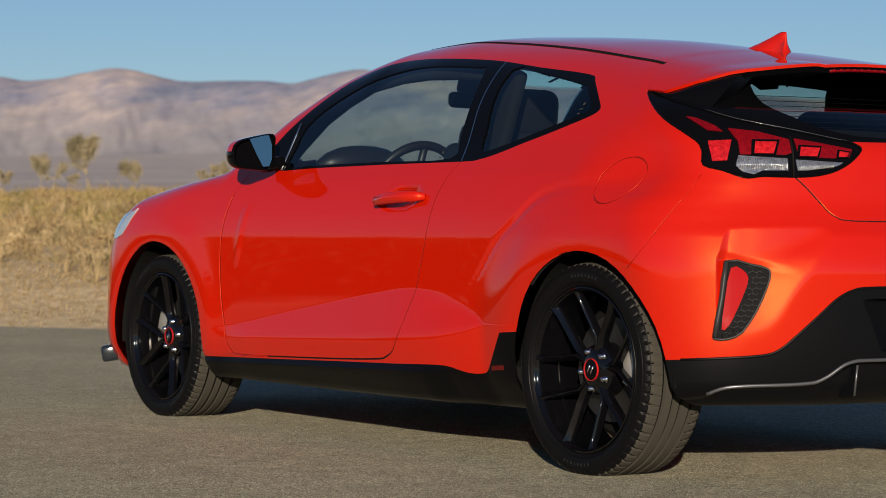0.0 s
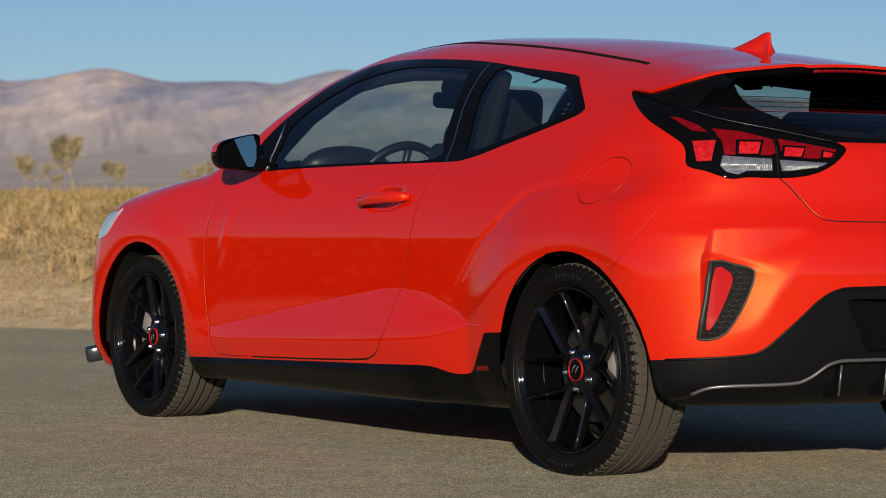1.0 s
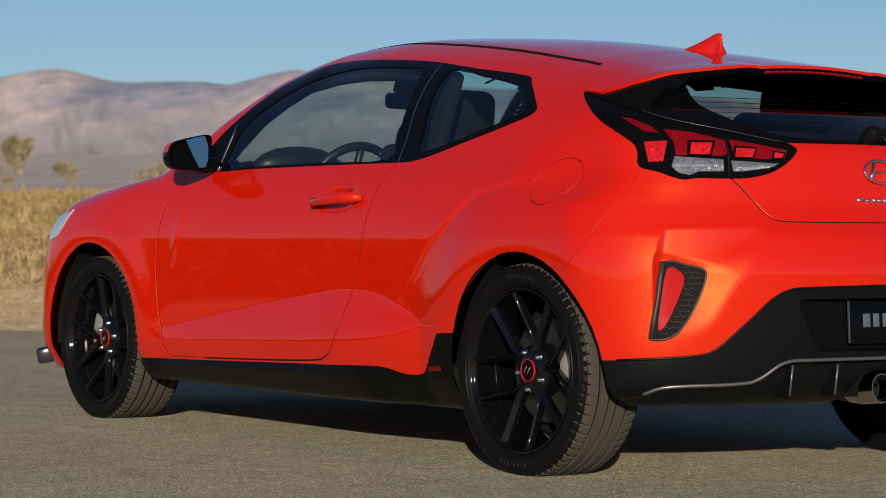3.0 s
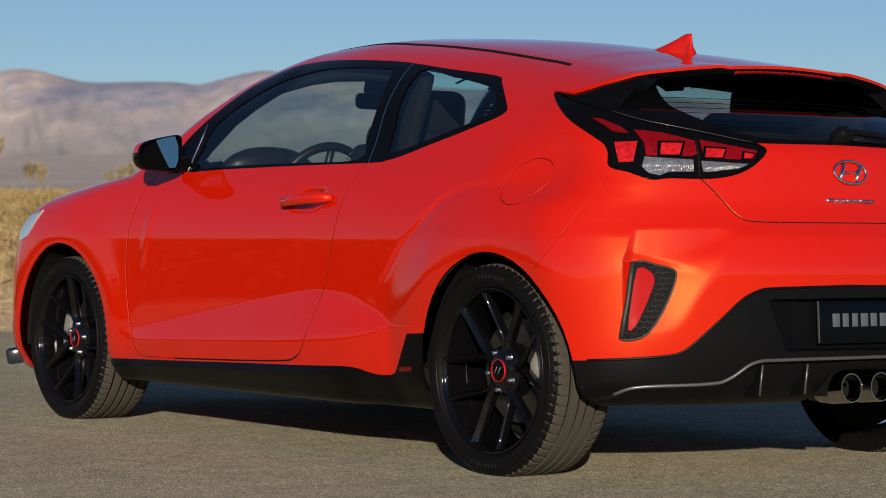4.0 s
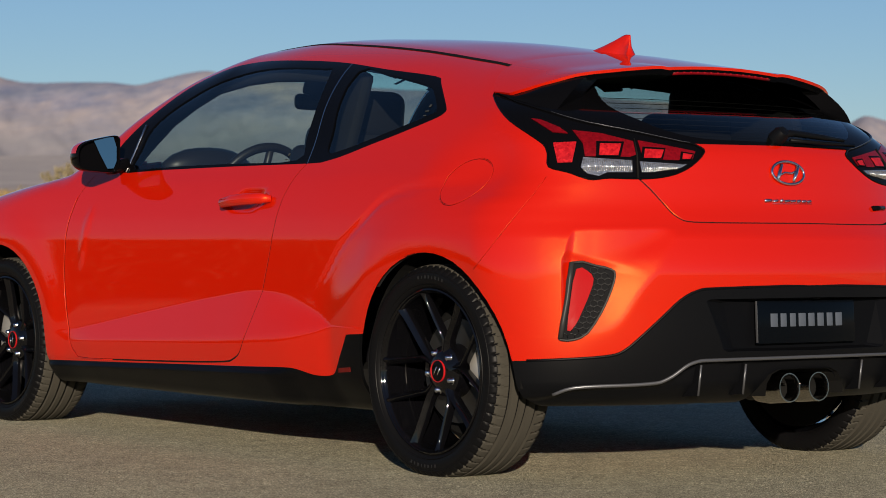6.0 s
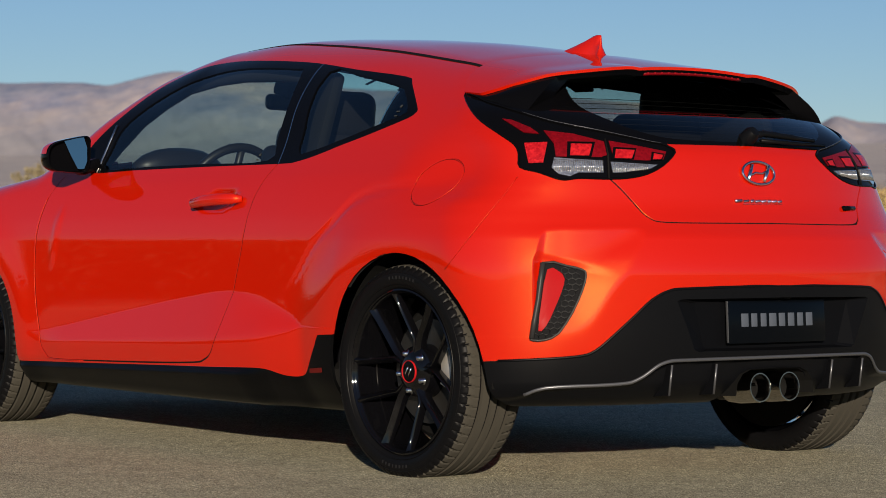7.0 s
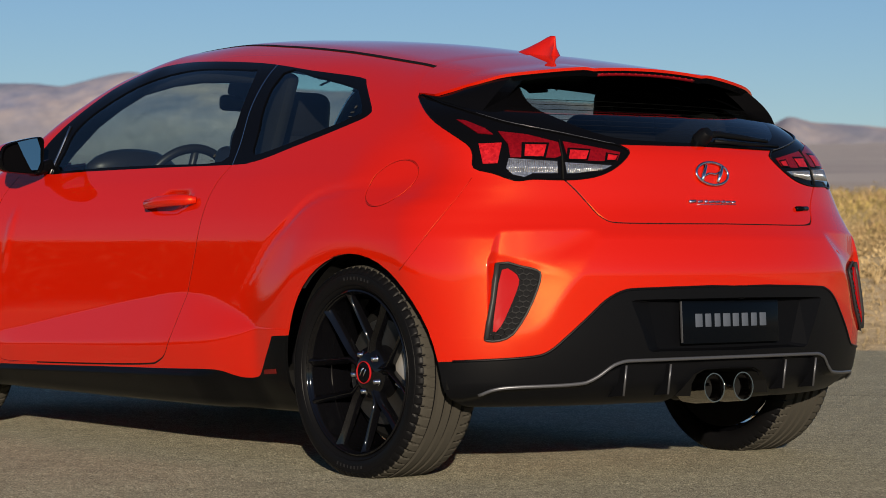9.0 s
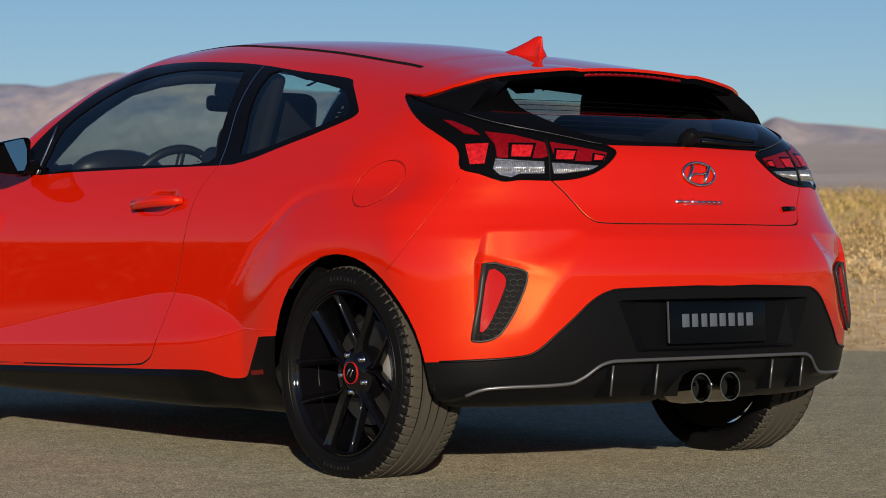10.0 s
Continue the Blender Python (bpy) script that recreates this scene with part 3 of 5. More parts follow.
def cut(bm, line, axes, test):
    """Cuts the shell's faces that pass the test along a line drawn in the plane of the axes."""
    u, v, way = axes
    lo, hi = line.min(0) - .03, line.max(0) + .03

    def span(f):
        aa = [w.co.x * u[0] + w.co.y * u[1] + w.co.z * u[2] for w in f.verts]
        bb = [w.co.x * v[0] + w.co.y * v[1] + w.co.z * v[2] for w in f.verts]
        return f, min(aa), max(aa), min(bb), max(bb)

    faces = []
    for f in bm.faces:
        c = f.calc_center_median()
        if test(c):
            a, b = c.x * u[0] + c.y * u[1] + c.z * u[2], c.x * v[0] + c.y * v[1] + c.z * v[2]
            if lo[0] < a < hi[0] and lo[1] < b < hi[1]:
                faces.append(span(f))
    for p, q in zip(line[:-1], line[1:]):
        d = q - p
        if d @ d < 1e-9:
            continue
        co = p[0] * u + p[1] * v
        no = np.cross(d[0] * u + d[1] * v, way)
        no = no / np.linalg.norm(no)
        (a0, b0), (a1, b1) = np.minimum(p, q) - .002, np.maximum(p, q) + .002
        near, rest = [], []
        for g in faces:
            (near if g[2] > a0 and g[1] < a1 and g[4] > b0 and g[3] < b1 else rest).append(g)
        geom = set(g[0] for g in near)
        for g in near:
            geom.update(g[0].edges)
            geom.update(g[0].verts)
        r = bmesh.ops.bisect_plane(bm, geom=list(geom), dist=1e-6, plane_co=Vector(co), plane_no=Vector(no))
        faces = rest + [span(g) for g in r["geom"] if isinstance(g, bmesh.types.BMFace)]


# shut lines and outlines, drawn from the side (x, z)
DLO = smooth_line([(.728, .935), (.64, 1.0), (.688, 1.075), (.833, 1.206), (.93, 1.264), (1.06, 1.303), (1.188, 1.315), (1.348, 1.312), (1.58, 1.297),
                   (1.802, 1.276), (2.061, 1.239), (2.336, 1.202), (2.40, 1.175), (2.515, 1.098), (2.525, 1.075), (2.484, 1.056), (2.352, 1.02),
                   (2.223, .989), (2.1, .957), (2.016, .942), (1.934, .937), (1.485, .938), (1.01, .936)], 3, True)
GLASS = smooth_line([(.826, .945), (.80, 1.018), (.813, 1.091), (.902, 1.166), (1.047, 1.234), (1.21, 1.272), (1.415, 1.281), (1.70, 1.262), (1.757, 1.25),
                     (1.81, 1.15), (1.838, 1.02), (1.843, .95), (1.474, .948), (1.112, .947)], 3, True)
QUARTER_GLASS = smooth_line([(1.915, 1.24), (2.088, 1.221), (2.336, 1.174), (2.407, 1.144), (2.475, 1.092), (2.455, 1.071), (2.263, 1.02), (2.082, .977),
                             (2.0, .973), (1.97, 1.05)], 3, True)
DOOR = smooth_line([(.575, .925), (.535, .862), (.52, .816), (.5, .717), (.488, .593), (.499, .469), (.523, .367), (.538, .316), (.568, .284), (.623, .268),
                    (.974, .275), (1.352, .286), (1.605, .297), (1.663, .307), (1.706, .329), (1.732, .37), (1.744, .40), (1.765, .471), (1.79, .553),
                    (1.833, .681), (1.85, .771), (1.862, .834), (1.888, .897), (1.915, .941)], 3)
SILL = smooth_line([(.30, .25), (.892, .265), (1.35, .278), (1.705, .287), (1.939, .294), (2.011, .291), (2.059, .282), (2.107, .275), (2.165, .277),
                    (2.2, .295), (2.25, .364), (2.272, .40), (2.29, .408), (2.42, .414)], 3)
B_LINE = np.array([(1.832, 1.275), (1.915, .941)])
FUEL = np.array([(2.762 + .083 * math.cos(a) + .012 * math.sin(a), .864 + .068 * math.sin(a)) for a in np.linspace(0, 2 * math.pi, 33)])
arch = lambda x, z, r: np.array([(x + r * math.cos(a), z + r * math.sin(a)) for a in np.linspace(math.pi, 0, 25)])
ARCH_FRONT = np.concatenate([[(-.375, .1)], arch(-.008, .31, .366), [(.352, .1)]])
ARCH_REAR = np.concatenate([[(2.335, .1)], arch(2.68, .314, .345), [(3.02, .1)]])
# and from the rear corner (s, z)
SEAM = np.array([(1.325, .873), (1.292, .828), (1.255, .784), (1.198, .713), (1.123, .614)])
LAMP = smooth_line([(1.180, 1.133), (1.190, 1.088), (1.225, 1.040), (1.288, .992), (1.320, .967), (1.331, .94), (1.334, .903), (1.386, .888), (1.434, .871),
                    (1.46, .867), (1.499, .872), (1.572, .871), (1.638, .874), (1.696, .886), (1.747, .913), (1.784, .952), (1.767, .968), (1.742, .977),
                    (1.667, .99), (1.585, 1.006), (1.503, 1.021), (1.423, 1.038), (1.343, 1.064), (1.278, 1.088), (1.242, 1.102)], 3, True)
GLASS_LOW = smooth_line([(1.16, 1.132), (1.242, 1.102), (1.343, 1.064), (1.423, 1.038), (1.503, 1.021), (1.585, 1.006), (1.667, .99), (1.742, .977),
                         (1.837, .976), (2.06, .979)], 3)
FRIT = smooth_line([(1.46, 1.30), (1.475, 1.16), (1.508, 1.092), (1.59, 1.049), (1.681, 1.014), (1.787, .994), (1.964, .991), (2.09, .991)], 3)
HATCH = smooth_line([(1.58, .88), (1.621, .843), (1.661, .8), (1.685, .774), (1.709, .758), (1.734, .751), (1.80, .749), (1.9, .749), (2.07, .75)], 3)
DARK = smooth_line([(1.18, .354), (1.232, .357), (1.37, .364), (1.496, .373), (1.544, .388), (1.592, .427), (1.656, .485), (1.704, .529), (1.754, .555),
                    (1.821, .562), (2.13, .57)], 3)
ROOF_SEAM = smooth_line([(.86, -.33), (1.0, -.345), (1.27, -.375), (1.687, -.425), (2.184, -.48), (2.58, -.505)], 3)

RECESS = np.array([(.02, .534), (-.385, .531), (-.40, .526), (-.335, .388), (-.32, .381), (.02, .379)])
REAR = (np.array((0, 1., 0)), np.array((0, 0, 1.)), np.array((-1., 0, 0)))
POCKET = np.array([(float(pocket_out(q)), q) for q in np.linspace(.745, .372, 24)])
SCREEN = np.array([(-.671, .97), (-.455, 1.375)])
TIPS = np.array([(.02, .325), (-.105, .322), (-.135, .31), (-.155, .285), (-.17, .21)])

# the left half of the shell
fi = np.radians(np.concatenate([np.linspace(-80, -40, 16)[:-1], np.linspace(-40, -27, 10)[:-1], np.linspace(-27, -14, 36)[:-1], np.linspace(-14, 8, 76)[:-1], np.linspace(8, 50, 40)[:-1], np.linspace(50, 90, 22)]))
way = lambda f, a, e: ((e), (math.cos(f) * math.sin(a), -math.cos(f) * math.cos(a), math.sin(f)))
rows = [[way(f, -a, (.2, 0, .62)) for f in fi] for a in np.radians(np.linspace(90, 1.5, 50))]
rows += [[way(f, 0, (x, 0, .62)) for f in fi] for x in np.linspace(.2, 2.5, 116)]
rows += [[way(f, a, (2.5, 0, .62)) for f in fi] for a in np.radians(np.concatenate([np.linspace(1.2, 27, 20)[:-1], np.linspace(27, 55, 105)[:-1], np.linspace(55, 90, 26)]))]
shell = shoot(np.array([q[0] for r in rows for q in r], float), np.array([q[1] for r in rows for q in r], float))
shell[np.abs(shell[:, 1]) < 1e-4, 1] = 0
n, m = len(rows), len(fi)
i = np.arange(n - 1)[:, None] * m + np.arange(m - 1)[None]
bm = bmesh.new()
vs = [bm.verts.new(v) for v in shell]
for f in np.stack([i, i + m, i + m + 1, i + 1], -1).reshape(-1, 4):
    bm.faces.new([vs[k] for k in f])
bmesh.ops.remove_doubles(bm, verts=bm.verts, dist=2e-4)

left = lambda c: c.y < -.3 and c.x < 3.15
rear = lambda c: c.x > 2.5 and c.z < 1.25
loop = lambda p: np.concatenate([p, p[:1]])
GAP = .0030
for line, axes, test in ((loop(DLO), SIDE, left), (loop(GLASS), SIDE, left), (loop(QUARTER_GLASS), SIDE, left), (SILL, SIDE, left),
                         (ARCH_FRONT, SIDE, left), (ARCH_REAR, SIDE, left), (loop(LAMP), CORNER, rear), (GLASS_LOW, CORNER, rear), (FRIT, CORNER, rear), (DARK, CORNER, rear), (RECESS, REAR, lambda c: c.x > 3.1), (POCKET, CORNER, rear), (TIPS, REAR, lambda c: c.x > 3.1 and c.z < .4),
                         (SCREEN, REAR, lambda c: .1 < c.x < 1.25 and c.z > .95)):
    cut(bm, line, axes, test)
for line, axes, test, w in ((DOOR, SIDE, left, GAP), (FUEL, SIDE, left, .0024), (B_LINE, SIDE, left, .002), (SEAM, CORNER, rear, .0014), (HATCH, CORNER, rear, .0028),
                            (ROOF_SEAM, ABOVE, lambda c: c.z > 1.1, .008)):
    cut(bm, offset_line(line, w), axes, test)
    cut(bm, offset_line(line, -w), axes, test)

# sort the pieces of the shell into panels
bm.faces.ensure_lookup_table()
C = np.array([f.calc_center_median() for f in bm.faces])
N = body_normal(C)
flat = lambda axes: np.stack([C @ axes[0], C @ axes[1]], 1)
xz, sz, xy = flat(SIDE), flat(CORNER), flat(ABOVE)
x, y, z = C.T
where = np.full(len(C), "quarter_panel", object)
where[x < .52] = "front_fender"
where[(y > -.70) & (x < .62) & (N[:, 2] > .5) | (x < .3) & (N[:, 2] > .8)] = "hood"
where[(x < -.5) & (N[:, 2] < .75) & (y > -.80) | (x < -.62)] = "front_bumper"
where[(N[:, 0] < -.25) & (x > .15) & (x < 1.15) & (z > .99) & (y > -.66 + .16 * (z - .99) / .3)] = "windscreen"
roof_y = np.interp(x, ROOF_SEAM[:, 0], ROOF_SEAM[:, 1])
where[(where == "quarter_panel") & (y > roof_y) & (z > 1.0) & (x > .8)] = "roof"
door_poly = np.concatenate([DOOR, [(1.915, .95), (.575, .95)]])
where[inside(door_poly, xz) & (y < -.5)] = "door"
tail_side = (x > 2.6) & (z < 1.3)
bump_poly = np.concatenate([SEAM[::-1], [(1.58, .873)], HATCH, [(2.3, .75), (2.3, .1), (1.0, .1), (1.0, .5)]])
where[inside(bump_poly, sz) & (x > 2.75)] = "rear_bumper"
where[inside(np.concatenate([GLASS_LOW, [(2.3, .98), (2.3, 1.4), (1.16, 1.4)]]), sz) & (x > 2.6) & (N[:, 0] > .25)] = "rear_glass"
where[(where == "rear_glass") & ~inside(np.concatenate([FRIT, [(2.5, .991), (2.5, 1.6), (1.46, 1.6)]]), sz)] = "rear_frit"
where[np.isin(where, ["roof", "quarter_panel"]) & (x > start_x(-y) + .02) & inside(np.concatenate([GLASS_LOW, [(2.3, .98), (2.3, 1.6), (1.16, 1.6)]]), sz)] = "rear_frame"
where[(where == "quarter_panel") & (x > 2.62) & (sz[:, 0] > 1.19) & (line_gap(GLASS_LOW, sz) < .014)] = "rear_frame"
where[inside(np.concatenate([HATCH, [(2.3, .75), (2.3, .979)], GLASS_LOW[::-1][:12], [(1.58, 1.0)]]), sz) & (x > 3.0)] = "hatch"
where[inside(LAMP, sz) & (x > 2.6)] = "tail_lamp"
where[inside(np.concatenate([DARK, [(2.3, .57), (2.3, .1), (1.18, .1)]]), sz) & (x > 2.9)] = "lower_bumper"
where[inside(DLO, xz) & (y < -.4)] = "window_trim"
where[inside(GLASS, xz) & (y < -.4)] = "door_glass"
where[inside(QUARTER_GLASS, xz) & (y < -.4)] = "quarter_glass"
where[inside(np.concatenate([SILL, [(2.42, .1), (.3, .1)]]), xz) & (y < -.4)] = "side_skirt"
for line, kind, q, w, ok in ((DOOR, "door_gap", xz, GAP, y < -.5), (FUEL, "flap_gap", xz, .0024, y < -.5), (SEAM, "bumper_gap", sz, .0014, x > 2.7),
                             (HATCH, "hatch_gap", sz, .0028, x > 3.0)):
    where[ok & (line_gap(line, q) < w) & (where != "window_trim") & (where != "tail_lamp")] = kind
where[(line_gap(ROOF_SEAM, xy) < .008) & (z > 1.15) & (x < 2.585)] = "roof_moulding"
where[(line_gap(B_LINE, xz) < .002) & (y < -.4) & (where == "window_trim")] = "pillar_strip"
where[inside(FUEL, xz) & (y < -.5) & (where == "quarter_panel")] = "fuel_flap"
where[inside(RECESS, C[:, 1:]) & (x > 3.1)] = "none"
where[inside(np.concatenate([TIPS, [(-.17, .1), (.02, .1)]]), C[:, 1:]) & (x > 3.1)] = "none"
for a in (ARCH_FRONT, ARCH_REAR):
    where[inside(a, xz) & (y < -.5)] = "none"


def panel(name, mat, both=True, sink=0.0, rim=.010, label="", parent=None, title=None, sides=(0, 1)):
    """The shell's faces of one panel as a part, with turned-in edges, whole across the middle or once on each side."""
    faces = [bm.faces[k] for k in np.nonzero(where == name)[0]]
    if not faces:
        return []
    ids = {}
    for f in faces:
        for v in f.verts:
            ids.setdefault(v, len(ids))
    co = np.array([v.co for v in ids])
    no = body_normal(co)
    fs = [[ids[v] for v in f.verts] for f in faces]
    count = {}
    for f in fs:
        for a, b in zip(f, f[1:] + f[:1]):
            count[(a, b)] = count.get((a, b), 0) + 1
    co = co - no * sink
    base = len(co)
    extra, made = [], {}
    if rim:
        for (a, b) in count:
            if (b, a) not in count and not (abs(co[a][1]) < 1e-4 and abs(co[b][1]) < 1e-4):
                for k in (a, b):
                    if k not in made:
                        made[k] = base + len(extra)
                        extra.append(co[k] - no[k] * rim)
                fs.append([b, a, made[a], made[b]])
        if extra:
            ks = sorted(made, key=made.get)
            co, no = np.concatenate([co, extra]), np.concatenate([no, no[ks]])
    obs = []
    flip = np.array((1, -1, 1))
    sets = [(co, no, fs), (co * flip, no * flip, [f[::-1] for f in fs])]
    if both == "whole":
        k = len(co)
        sets = [(np.concatenate([co, co * flip]), np.concatenate([no, no * flip]), fs + [[q + k for q in f[::-1]] for f in fs])]
    for c, nn, ff in [q for k, q in enumerate(sets) if k in sides]:
        me = mesh_from(title or name, c, ff, mat)
        me.normals_split_custom_set_from_vertices([tuple(q) for q in nn])
        ob = new(title or name, me)
        ob.parent = parent or car
        obs.append(tagged(ob, label) if label else ob)
    return obs


doors = panel("door", paint)
panel("front_fender", paint)
panel("quarter_panel", paint)
panel("fuel_flap", paint, rim=.004)
panel("rear_bumper", paint, "whole")
panel("hood", paint, "whole")
panel("front_bumper", paint, "whole")
hatches = panel("hatch", paint, "whole")
panel("roof", paint, "whole")
for name in ("door_gap", "flap_gap"):
    panel(name, seal, sink=.0025, rim=0)
panel("bumper_gap", badge_red, sink=.0015, rim=0)
panel("hatch_gap", seal, "whole", sink=.004, rim=0)
panel("rear_frame", gloss_black, True, sink=0, rim=.004, label="gloss black frame round the rear window")
panel("rear_frit", gloss_black, "whole", sink=.002, rim=0, label="black printed border of the rear window")
panel("roof_moulding", seal, sink=-.0015, rim=.002)
panel("window_trim", gloss_black, label="black window surround", sides=(0,))
panel("pillar_strip", bright, rim=.002, sides=(0,))
where[np.isin(where, ["window_trim", "pillar_strip"]) & (x > 1.74) & (x < 1.99) & (z > .96) & (z < 1.243)] = "pillar_opening"
panel("window_trim", gloss_black, label="black window surround", sides=(1,))
for ob in panel("pillar_opening", glass, sink=.004, rim=0, title="rear_door_glass", label="clear side glass", sides=(1,)):
    ob.visible_shadow = False
skirts = panel("side_skirt", sill_black, label="black plastic sill")
lowers = panel("lower_bumper", black_plastic, "whole", label="black plastic lower bumper and diffuser")
lamps = panel("tail_lamp", lamp_black, sink=.002, label="smoked tail lamp")
for k, name in enumerate(("door_glass", "quarter_glass")):
    for ob in panel(name, glass, sink=.004, rim=0, label="clear side glass"):
        ob.visible_shadow = False
for name, lab in (("rear_glass", "dark rear window"), ("windscreen", "clear windscreen")):
    for ob in panel(name, glass_dark if name == "rear_glass" else glass, "whole", sink=.002, rim=0, label=lab):
        ob.visible_shadow = False
# dark cabin lining a little inside the shell
lining = np.isin(where, ["quarter_panel", "roof", "door", "hatch", "tail_lamp", "fuel_flap", "door_gap", "flap_gap", "rear_frame", "roof_moulding"]) & (x > .45) & (z > .55)
where2, where = where, np.where(lining, "cabin_lining", "none")
panel("cabin_lining", fabric, "whole", sink=.025, rim=0)
where = where2
bm.free()


# ---- pieces laid on the shell ----
def drop(points, axes, depth=0.0, tailed=True):
    """Brings 2D points, seen along the axes, onto the shell from outside; depth below zero stands proud."""
    u, v, way = axes
    q = np.array(points, float)
    at = q[:, :1] * u + q[:, 1:2] * v
    mid = np.array((1.6, 0, .6))
    at = at - ((at - mid) @ way)[:, None] * way
    t = np.linspace(-3.2, 1.0, 1401)
    out = []
    for p in at:
        line = p + t[:, None] * way
        f = body(line, tailed)
        k = int(np.argmax(f < 0)) if (f < 0).any() else int(np.argmin(f))
        a = (line[k - 1] * f[k] - line[k] * f[k - 1]) / (f[k] - f[k - 1]) if (f < 0).any() and k else line[k]
        out.append(a)
    out = np.array(out)
    return out - body_normal(out) * depth, body_normal(out)


def patch(name, poly, mat, parent, axes=CORNER, proud=.003, rings=5, rim=.008, label="", dome=0.0, flip=False, rounded=2):
    """A thin piece of the given outline that follows the shell."""
    ring = smooth_line(poly, rounded, True) if rounded > 1 else np.array(poly, float)
    ring = np.concatenate([a + (b_ - a) * np.linspace(0, 1, max(2, int(np.linalg.norm(b_ - a) / .012) + 1))[:-1, None] for a, b_ in zip(ring, np.roll(ring, -1, 0))])
    mid = ring.mean(0)
    k = len(ring)
    flat2 = np.concatenate([mid + (ring - mid) * (1 - r / rings) for r in range(rings)] + [mid[None]])
    co, no = drop(flat2, axes)
    lift = np.concatenate([np.full(k, proud + dome * (1 - (1 - r / rings) ** 2)) for r in range(rings)] + [[proud + dome]])
    skin = co + no * lift[:, None]
    foot = co[:k] + no[:k] * (proud - rim)
    verts = np.concatenate([skin, foot])
    faces = []
    for r in range(rings - 1):
        faces += [[r * k + i, r * k + (i + 1) % k, (r + 1) * k + (i + 1) % k, (r + 1) * k + i] for i in range(k)]
    c = rings * k
    faces += [[(rings - 1) * k + i, (rings - 1) * k + (i + 1) % k, c] for i in range(k)]
    faces += [[i, c + 1 + i, c + 1 + (i + 1) % k, (i + 1) % k] for i in range(k)]
    # turn the faces outward
    a, b, d = (verts[faces[0][j]] for j in (0, 1, 2))
    if np.dot(np.cross(b - a, d - a), no[0]) < 0:
        faces = [f[::-1] for f in faces]
    if flip:
        verts, faces = verts * (1, -1, 1), [f[::-1] for f in faces]
    me = mesh_from(name, verts, faces, mat)
    me.set_sharp_from_angle(angle=radians(40))
    ob = new(name, me)
    ob.parent = parent
    return tagged(ob, label) if label else ob


def tube(name, path, radius, mat, parent, sides=8, label="", squash=None, closed=False, ends=True):
    """A rod along a path of 3D points; radius may be a list."""
    p = np.array(path, float)
    rad = np.broadcast_to(np.asarray(radius, float), (len(p),))
    d = np.gradient(p, axis=0) if not closed else np.roll(p, -1, 0) - np.roll(p, 1, 0)
    d /= np.maximum(np.linalg.norm(d, axis=1, keepdims=True), 1e-9)
    up = np.array((0, 0, 1.)) if abs(d[:, 2]).max() < .9 else np.array((1., 0, 0)) if abs(d[:, 0]).max() < .9 else np.array((0, 1., 0))
    e1 = np.cross(d, up)
    e1 /= np.linalg.norm(e1, axis=1, keepdims=True)
    e2 = np.cross(e1, d)
    a = np.linspace(0, 2 * math.pi, sides, endpoint=False)
    s1, s2 = squash or (1, 1)
    v = (p[:, None] + rad[:, None, None] * (s1 * np.cos(a)[None, :, None] * e1[:, None] + s2 * np.sin(a)[None, :, None] * e2[:, None])).reshape(-1, 3)
    n = len(p)
    f = [[i * sides + j, i * sides + (j + 1) % sides, ((i + 1) % n) * sides + (j + 1) % sides, ((i + 1) % n) * sides + j]
         for i in range(n if closed else n - 1) for j in range(sides)]
    if ends and not closed:
        f += [list(range(sides))[::-1], [(n - 1) * sides + j for j in range(sides)]]
    ob = new(name, mesh_from(name, v, f, mat))
    ob.parent = parent
    return tagged(ob, label) if label else ob


def box(name, size, mat, parent, m, bevel=.004, label="", segments=2):
    b = bmesh.new()
    bmesh.ops.create_cube(b, size=1)
    for v in b.verts:
        v.co = Vector((v.co.x * size[0], v.co.y * size[1], v.co.z * size[2]))
    if bevel:
        bmesh.ops.bevel(b, geom=list(b.edges), offset=bevel, segments=segments, affect='EDGES', profile=.5)
    ob = part(name, b, mat, parent, label, True, m)
    ob.data.set_sharp_from_angle(angle=radians(35))
    return ob


def lathe(name, profile, mat, parent, m=None, steps=64, label="", sharp=35, wave=None):
    """Turns a profile of (radius, along) about the local z axis."""
    pr = np.array(profile, float)
    a = np.linspace(0, 2 * math.pi, steps, endpoint=False)
    r = np.broadcast_to(pr[None, :, 0], (steps, len(pr))).copy()
    if wave is not None:
        r = wave(r, a)
    v = np.stack([r * np.cos(a)[:, None], r * np.sin(a)[:, None], np.broadcast_to(pr[None, :, 1], r.shape)], -1).reshape(-1, 3)
    k = len(pr)
    f = [[i * k + j, ((i + 1) % steps) * k + j, ((i + 1) % steps) * k + j + 1, i * k + j + 1] for i in range(steps) for j in range(k - 1)]
    me = mesh_from(name, v, f, mat)
    me.set_sharp_from_angle(angle=radians(sharp))
    ob = new(name, me)
    ob.parent = parent
    if m is not None:
        ob.matrix_basis = m
    return tagged(ob, label) if label else ob


# ---- rear spoiler, carried on from the roof ----
ny, nx = 65, 26
cols = []
for t in np.linspace(-1, 1, ny):
    ang = t * 1.16
    yy = .655 * math.sin(ang) / math.sin(1.16)
    xx = np.linspace(float(start_x(abs(yy))), float(edge_x(abs(yy))), nx)
    cols.append(np.stack([xx, np.full(nx, yy), np.zeros(nx)], 1))
grid = np.array(cols).reshape(-1, 3)
lo, hi = np.full(len(grid), .8), np.full(len(grid), 1.5)
for _ in range(30):
    mid = (lo + hi) / 2
    q = grid.copy()
    q[:, 2] = mid
    ins = body(q, False, False) < 0
    lo, hi = np.where(ins, mid, lo), np.where(ins, hi, mid)
